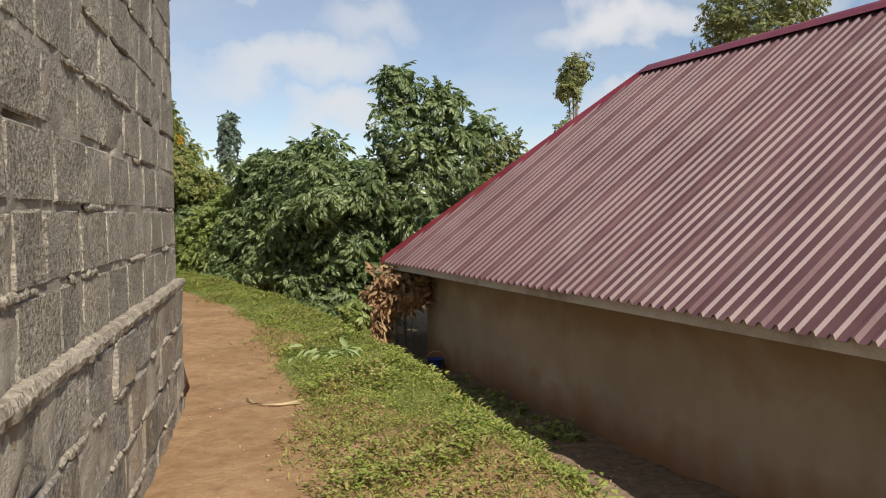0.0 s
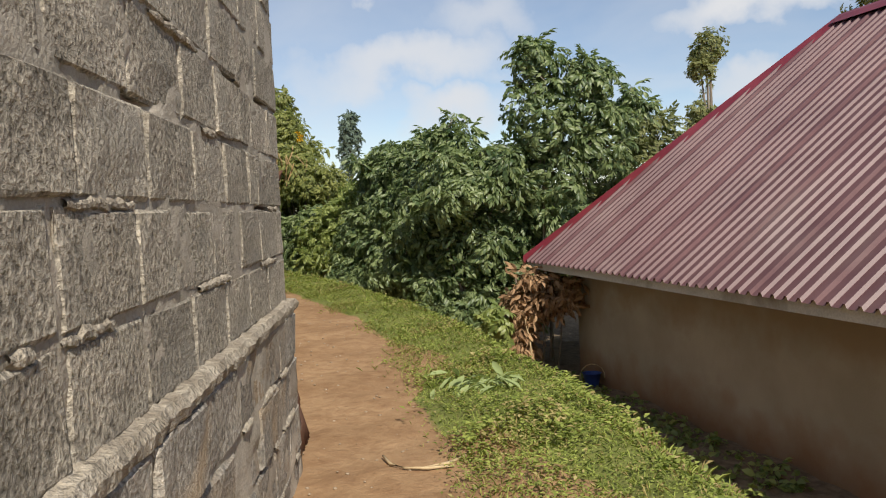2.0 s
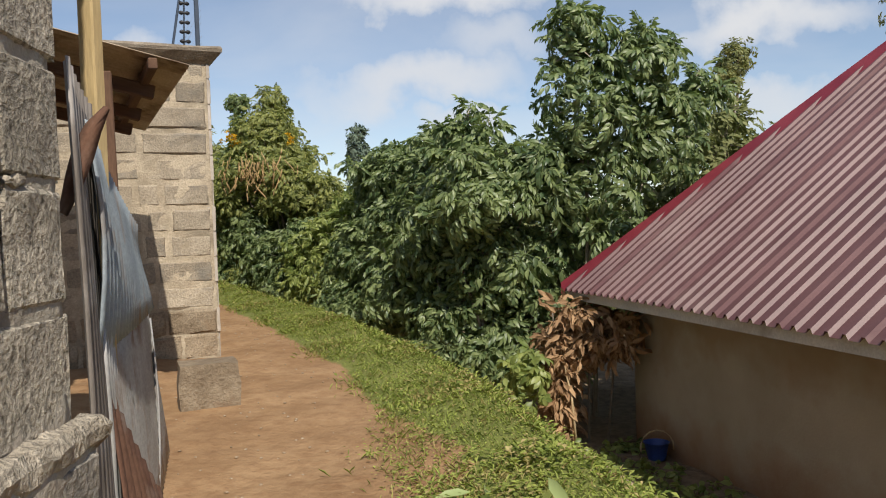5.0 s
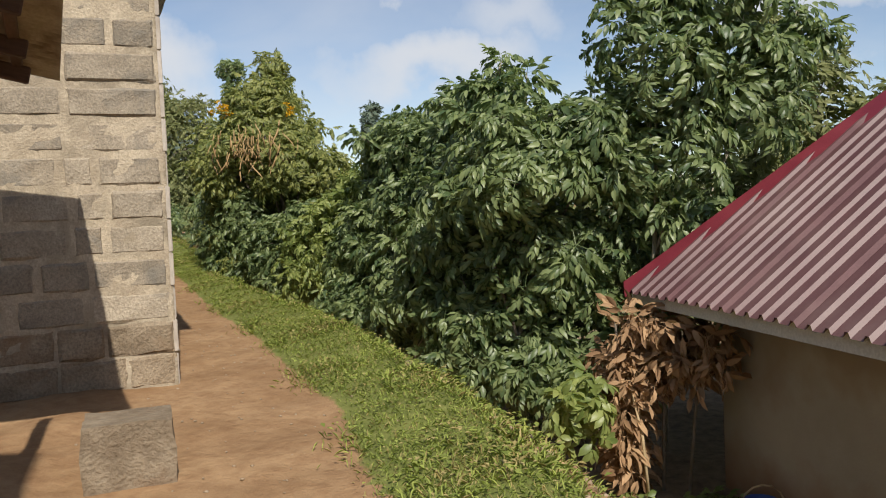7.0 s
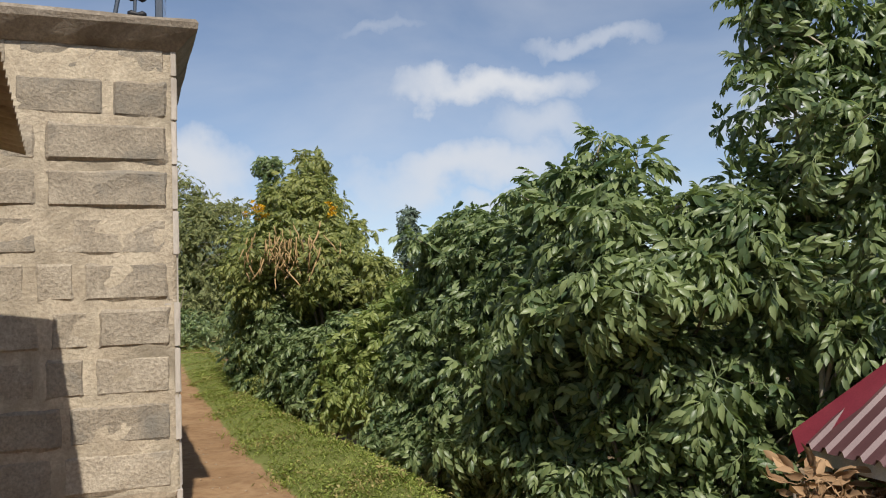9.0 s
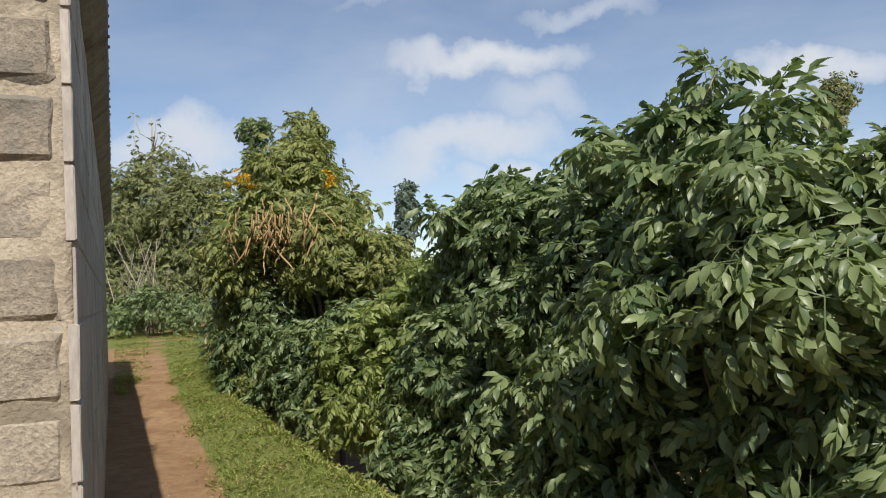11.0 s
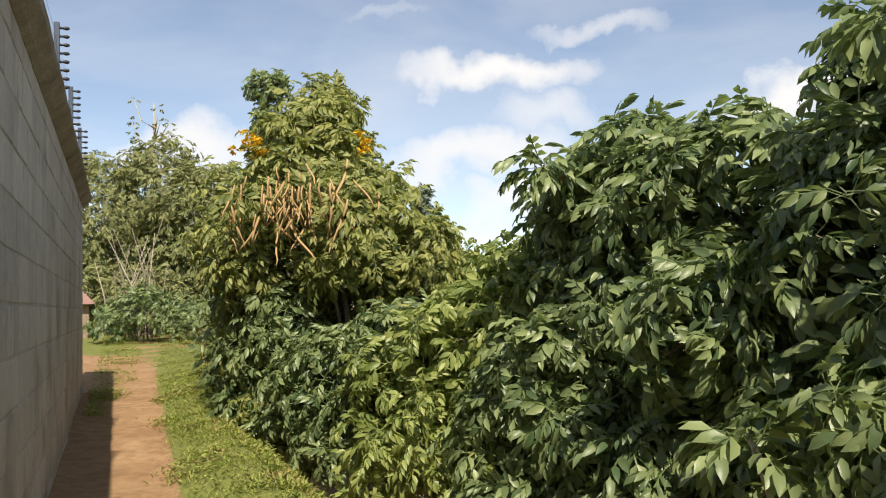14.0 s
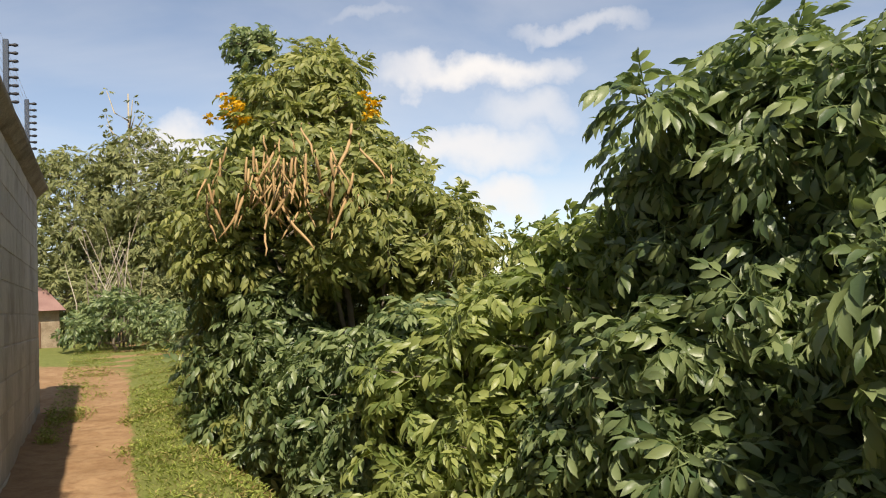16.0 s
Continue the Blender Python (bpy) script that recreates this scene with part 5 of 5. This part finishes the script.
# ---- grass and weeds on the verge ----
def grass():
    r = np.random.default_rng(9)
    n = 1000000
    m = 150000
    x, y = np.concatenate([r.uniform(-12, 3.0, n), r.uniform(-19, -9, m)]), np.concatenate([r.uniform(1.5, 23, n), r.uniform(17, 30, m)])
    n += m
    pd, _, half = poly_dist(x, y, TRACK, TRACK_HALF)
    cd, cs, _ = poly_dist(x, y, CREST)
    out = np.where(cs > 0, cd, -cd)
    wob = 0.12 * np.sin(2.9 * x + 1.3 * y) * np.sin(2.1 * y - 3.3 * x)
    side_r = (x - np.interp(y, [p[1] for p in TRACK], [p[0] for p in TRACK])) > 0
    dens = smooth(-0.03, 0.14, pd - half + wob + r.normal(0, 0.06, n)) * (1 - smooth(-0.05, np.where(y > 10.5, 0.8, 0.3), out + wob)) * (side_r | (y > 18.5)) * (((x - CW0.x) * CWN.x + (y - CW0.y) * CWN.y > 0.1) | (y < 11))
    dens *= np.where(y < 9, 1.0, np.where(y < 14, 0.75, 0.5))
    keep = r.random(n) < dens
    x, y, out, wob = x[keep], y[keep], out[keep], wob[keep]
    z = ground_height(x, y)
    n = len(x)
    a = r.uniform(0, 6.283, n)
    weed = r.random(n) < np.where(y < 9, 0.6, 0.3)
    tuft = np.clip(0.5 + 0.9 * np.sin(5.3 * x + 2.1 * np.sin(3.7 * y)) * np.sin(4.6 * y + 1.8 * np.sin(4.1 * x)), 0, 1.3)
    ln = np.where(weed, r.uniform(0.016, 0.034, n) * (0.8 + 0.45 * tuft), r.uniform(0.035, 0.075, n)) * np.where(out > -0.1, 1.4, 1.0) * (1 + 0.35 * (wob > 0.03))
    wd = np.where(weed, ln * 0.55, ln * 0.09)
    tilt = np.where(weed, r.uniform(0.1, 0.7, n), r.uniform(0.5, 1.3, n))
    h0 = np.where(weed, r.uniform(0.008, 0.05, n) * (0.6 + 1.5 * tuft), 0.0)
    dx, dy = np.cos(a), np.sin(a)
    c, s = np.cos(tilt), np.sin(tilt)
    base = np.stack([x, y, z + h0], 1)
    fwd = np.stack([dx * c, dy * c, s], 1)
    sidev = np.stack([-dy, dx, np.zeros(n)], 1)
    mid = base + fwd * (ln * 0.5)[:, None]
    tip = base + fwd * ln[:, None] - np.array((0, 0, 1)) * (ln * 0.25)[:, None]
    v = np.stack([base, mid + sidev * wd[:, None] * 0.5, tip, mid - sidev * wd[:, None] * 0.5], 1)
    for nm, sel, mat, lab in (("grass", r.random(n) > 0.14 + 0.3 * (wob > 0.075), M_GRASS, "short bright green grass and small weeds on the bank"), ("dry_grass", None, M_DRYGRASS, "yellowed dry grass blades on the bank")):
        if sel is None:
            sel = ~last
        last = sel
        q = v[sel]
        k = np.arange(len(q)) * 4
        tris = np.concatenate([np.stack([k, k + 1, k + 2], 1), np.stack([k, k + 2, k + 3], 1)])
        tagged(new(nm, bulk_mesh(nm, q.reshape(-1, 3), tris, mat)), lab, "grass", kind="stuff")


grass()

# ---- small things ----
M_PEBBLE = material("dusty_pebble", (0.30, 0.22, 0.14), (0.42, 0.33, 0.23), 5.0, 50.0, 0.95, 0.6)
def twig():
    t = root("fallen_twig", (-0.7, 5.9, gz(-0.7, 5.9)), "pale dry forked twig lying on the earth path", "twig")
    for pts in ([(-0.19, 0.13, 0.012), (-0.1, 0.0, 0.012), (0.0, -0.06, 0.014), (0.12, -0.04, 0.012), (0.24, 0.02, 0.012)], [(0.1, -0.04, 0.014), (0.2, 0.06, 0.012), (0.26, 0.2, 0.012)]):
        part_mesh("stem", tube_mesh("stem", pts, [0.006 + 0.003 * (i % 2) for i in range(len(pts))], M_STRAW, 6), t)


twig()


def cut_leaves():
    r = np.random.default_rng(31)
    t = root("cut_leaves", (-0.7, 7.65, gz(-0.7, 7.65)), "heap of cut pale green leaves wilting on the grass", "leaf heap")
    me = [bulk_mesh("leaf", LEAFLET_V * np.array((0.2, 0.055, 0.15)), LEAFLET_F, M_CUTLEAF), bulk_mesh("leaf", LEAFLET_V * np.array((0.17, 0.04, 0.12)), LEAFLET_F, M_CUTLEAF)]
    for i in range(46):
        x, y = r.normal(0, 0.2), r.normal(0, 0.16)
        z = gz(-0.7 + x, 7.65 + y) - t.location.z + r.uniform(0.03, 0.09)
        part_mesh("leaf", me[i % 2], t, "", pose(x, y, z, r.normal(0, 25), r.normal(5, 18), r.uniform(0, 360)))


cut_leaves()


def foot_weeds():
    """Low broad-leaved weeds along the strip between the bank and the house."""
    r = np.random.default_rng(71)
    s = r.uniform(0.6, 5.5, 150)
    u = r.uniform(-0.35, 0.4, 150)
    x, y = EAVE0.x + EAVED.x * s + EAVEN.x * u, EAVE0.y + EAVED.y * s + EAVEN.y * u
    p = np.stack([x, y, ground_height(x, y) + 0.02], 1)
    temps = [rosette(np.random.default_rng(80 + i), 5, 0.09, 1, 0.07, 0.04, 0.8) for i in range(4)]
    v, f = scatter(temps, p, [np.array((0, 0, 1.0)) + r.normal(0, 0.2, 3) for _ in x], r.uniform(0.5, 1.3, len(x)), r)
    tagged(new("foot_weeds", bulk_mesh("foot_weeds", v, f, M_LEAF_LIGHT)), "low green weeds along the foot of the house wall", "weeds", kind="stuff")


foot_weeds()


def dry_clump():
    r = np.random.default_rng(41)
    bx, by = -1.2, 12.75
    t = root("dry_clump", (bx, by, gz(bx, by)), "clump of hanging dry brown leaves beside the house corner", "dry leaves")
    bz = gz(bx, by)
    temps = [rosette(np.random.default_rng(i), 5, 0.1, 1, 0.11, 0.038, 2.6) for i in range(4)]
    places = [np.array((r.normal(0.2, 0.24), r.normal(0, 0.15), 1.15 + r.normal(0, 0.15))) for _ in range(120)] + [np.array((-0.16 + r.normal(0, 0.06), r.normal(-0.05, 0.05), r.uniform(0.15, 1.1))) for _ in range(110)]
    v, f = scatter(temps, places, [np.array((0, -0.3, 0.8)) + r.normal(0, 0.4, 3) for _ in places], r.uniform(0.7, 1.2, len(places)), r)
    tagged(part_mesh("leaves", bulk_mesh("leaves", v, f, M_DRY), t), kind="stuff")
    part_mesh("stalk", tube_mesh("stalk", [(0.0, -0.25, 0.05), (-0.04, -0.2, 0.5), (-0.14, -0.12, 0.9), (-0.2, 0, 1.2)], [0.012, 0.012, 0.01, 0.008], M_STRAW, 6), t, "pale leaning stalk")
    for i in range(4):
        x = r.uniform(-0.2, 0.5)
        part_mesh("stalk", tube_mesh("stalk", [(x, 0, -0.05), (x + r.normal(0, 0.05), 0.05, 0.7), (x + r.normal(0, 0.1), 0.0, 1.35)], [0.014, 0.012, 0.008], M_BARK, 6), t)


dry_clump()
plant("shrub", (-1.65, 12.35), "small bright green bush at the foot of the bank", "shrub", [((-1.66, 12.35, -0.3), (0.24, 0.22, 0.3))], (5, 0.16, 2, 0.1, 0.05, 0.9), M_LEAF_LIGHT, 0.13, M_BARK, 0.012)


def blue_pail():
    bx, by = -0.42, 12.28
    t = root("blue_pail", (bx, by, gz(bx, by)), "small faded blue plastic pail with a pale handle by the wall", "pail", turn=20)
    vs, fs = tube([(0, 0, 0), (0, 0, 0.02), (0, 0, 0.16), (0, 0, 0.165)], [0.08, 0.085, 0.115, 0.125], 16)
    part_mesh("pail_body", mesh_of("pail_body", vs, fs[:-1], M_BLUE, True), t)
    pts = [(0.16 * math.cos(a), -0.02, 0.12 + 0.16 * math.sin(a)) for a in np.linspace(-0.2, math.pi + 0.2, 9)]
    part_mesh("handle", tube_mesh("handle", pts, [0.008] * 9, M_STRAW, 6), t, "pale bent handle")


blue_pail()


def litter():
    """Dry leaves, clods and small stones along the foot of the bank."""
    r = np.random.default_rng(55)
    n = 5200
    y = r.uniform(2.5, 12.8, n)
    x0 = np.interp(y, [p[1] for p in CREST], [p[0] for p in CREST])
    x = x0 + np.abs(r.normal(0.75, 0.38, n)) * 1.1
    u = (x - EAVE0.x) * EAVEN.x + (y - EAVE0.y) * EAVEN.y
    keep = u < 0.42
    x, y = x[keep], y[keep]
    p = np.stack([x, y, ground_height(x, y) + 0.012], 1)
    v, f = scatter([(LEAFLET_V * np.array((1, 0.5, 1.2)), LEAFLET_F), (SIMPLE_V * np.array((1, 0.35, 0.8)), SIMPLE_F)], p, [np.array((0, 0, 1.0)) + r.normal(0, 0.35, 3) for _ in x], r.uniform(0.025, 0.075, len(x)), r)
    tagged(new("leaf_litter", bulk_mesh("leaf_litter", v, f, M_DRY)), "dry brown leaf litter on the bare soil below the bank", "litter", kind="stuff")
    q = r.random(len(x)) < 0.16
    ico = bmesh.new()
    bmesh.ops.create_icosphere(ico, subdivisions=1, radius=1.0)
    iv, jf = np.array([tuple(k.co) for k in ico.verts]), np.array([[k.index for k in g.verts] for g in ico.faces])
    ico.free()
    iv = iv * (1 + 0.25 * r.normal(size=iv.shape))
    v, f = scatter([(iv, jf)], p[q], [np.array((0, 0, 1.0)) + r.normal(0, 0.5, 3) for _ in range(int(q.sum()))], r.uniform(0.008, 0.03, int(q.sum())), r)
    tagged(new("clods", bulk_mesh("clods", v, f, M_PEBBLE)), "small stones and clods on the bare soil", "stones", kind="stuff")
    # pebbles and bits on the path
    n = 380
    k = r.integers(0, 9, n)
    t = r.random(n)
    a, b = np.array(TRACK)[k + 1], np.array(TRACK)[k + 2]
    c = a + (b - a) * t[:, None] + r.normal(0, 0.42, (n, 2))
    p = np.stack([c[:, 0], c[:, 1], ground_height(c[:, 0], c[:, 1]) + 0.003], 1)
    v, f = scatter([(iv * (1, 1, 0.6), jf)], p, [np.array((0, 0, 1.0)) for _ in p], r.uniform(0.004, 0.013, n), r)
    tagged(new("pebbles", bulk_mesh("pebbles", v, f, M_PEBBLE)), "scattered small pebbles on the earth path", "pebbles", kind="stuff")


litter()


def far_house():
    x, y = -20.98, 28.13
    z = gz(x, y)
    t = root("far_house", (x, y, z - 0.1), "small far house with a pinkish brown roof", "house", turn=44)
    part("wall", box_bm(1.7, 2.0, 0.95, 0.0, (0, 0, 0.47)), M_SOILBLOCK, t)
    vs = [(-1.0, -1.25, 0.9), (1.0, -1.25, 0.9), (1.0, 1.25, 0.9), (-1.0, 1.25, 0.9), (-0.5, 0, 1.5), (0.5, 0, 1.5)]
    part_mesh("roof", mesh_of("roof", vs, [(0, 1, 5, 4), (1, 2, 5), (2, 3, 4, 5), (3, 0, 4), (3, 2, 1, 0)], M_FARROOF), t)
    part("door", box_bm(0.5, 0.06, 0.62, 0.01, (0.2, -1.02, 0.33)), M_TIMBER, t)


M_FARROOF = material("faded_pink_brown_roof", (0.24, 0.135, 0.115), (0.31, 0.185, 0.155), 2.0, 40.0, 0.7, 0.2)
far_house()


def hills():
    """Wooded hills far behind the wall."""
    r = np.random.default_rng(2)
    verts, faces = [], []
    n = 90
    for i in range(n + 1):
        a = radians(-70 + 170 * i / n)
        h = 5 + 50 * math.exp(-((math.degrees(a) - 38.5) / 6.5) ** 2) + 2 * math.sin(a * 9) + 1.5 * math.sin(a * 23 + 1) + r.normal(0, 0.8)
        for d, u in ((240, -0.1), (270, 0.45), (310, 0.8), (360, 1.0), (420, 0.6)):
            verts.append((-5 - math.sin(a) * d, 15 + math.cos(a) * d, h * u + r.normal(0, 0.6)))
        if i:
            o = (i - 1) * 5
            faces += [(o + j, o + 5 + j, o + 6 + j, o + 1 + j) for j in range(4)]
    tagged(new("backdrop_hills", mesh_of("backdrop_hills", verts, faces, M_HILL)), "far hazy wooded hills on the horizon", "hills", kind="structure")


M_HILL = material("hazy_wooded_hillside", (0.10, 0.14, 0.11), (0.16, 0.20, 0.16), 0.05, 0.6, 1.0, 0.5, dist=1.5, c=(0.2, 0.24, 0.22), c_scale=0.02, coords="Position")
hills()
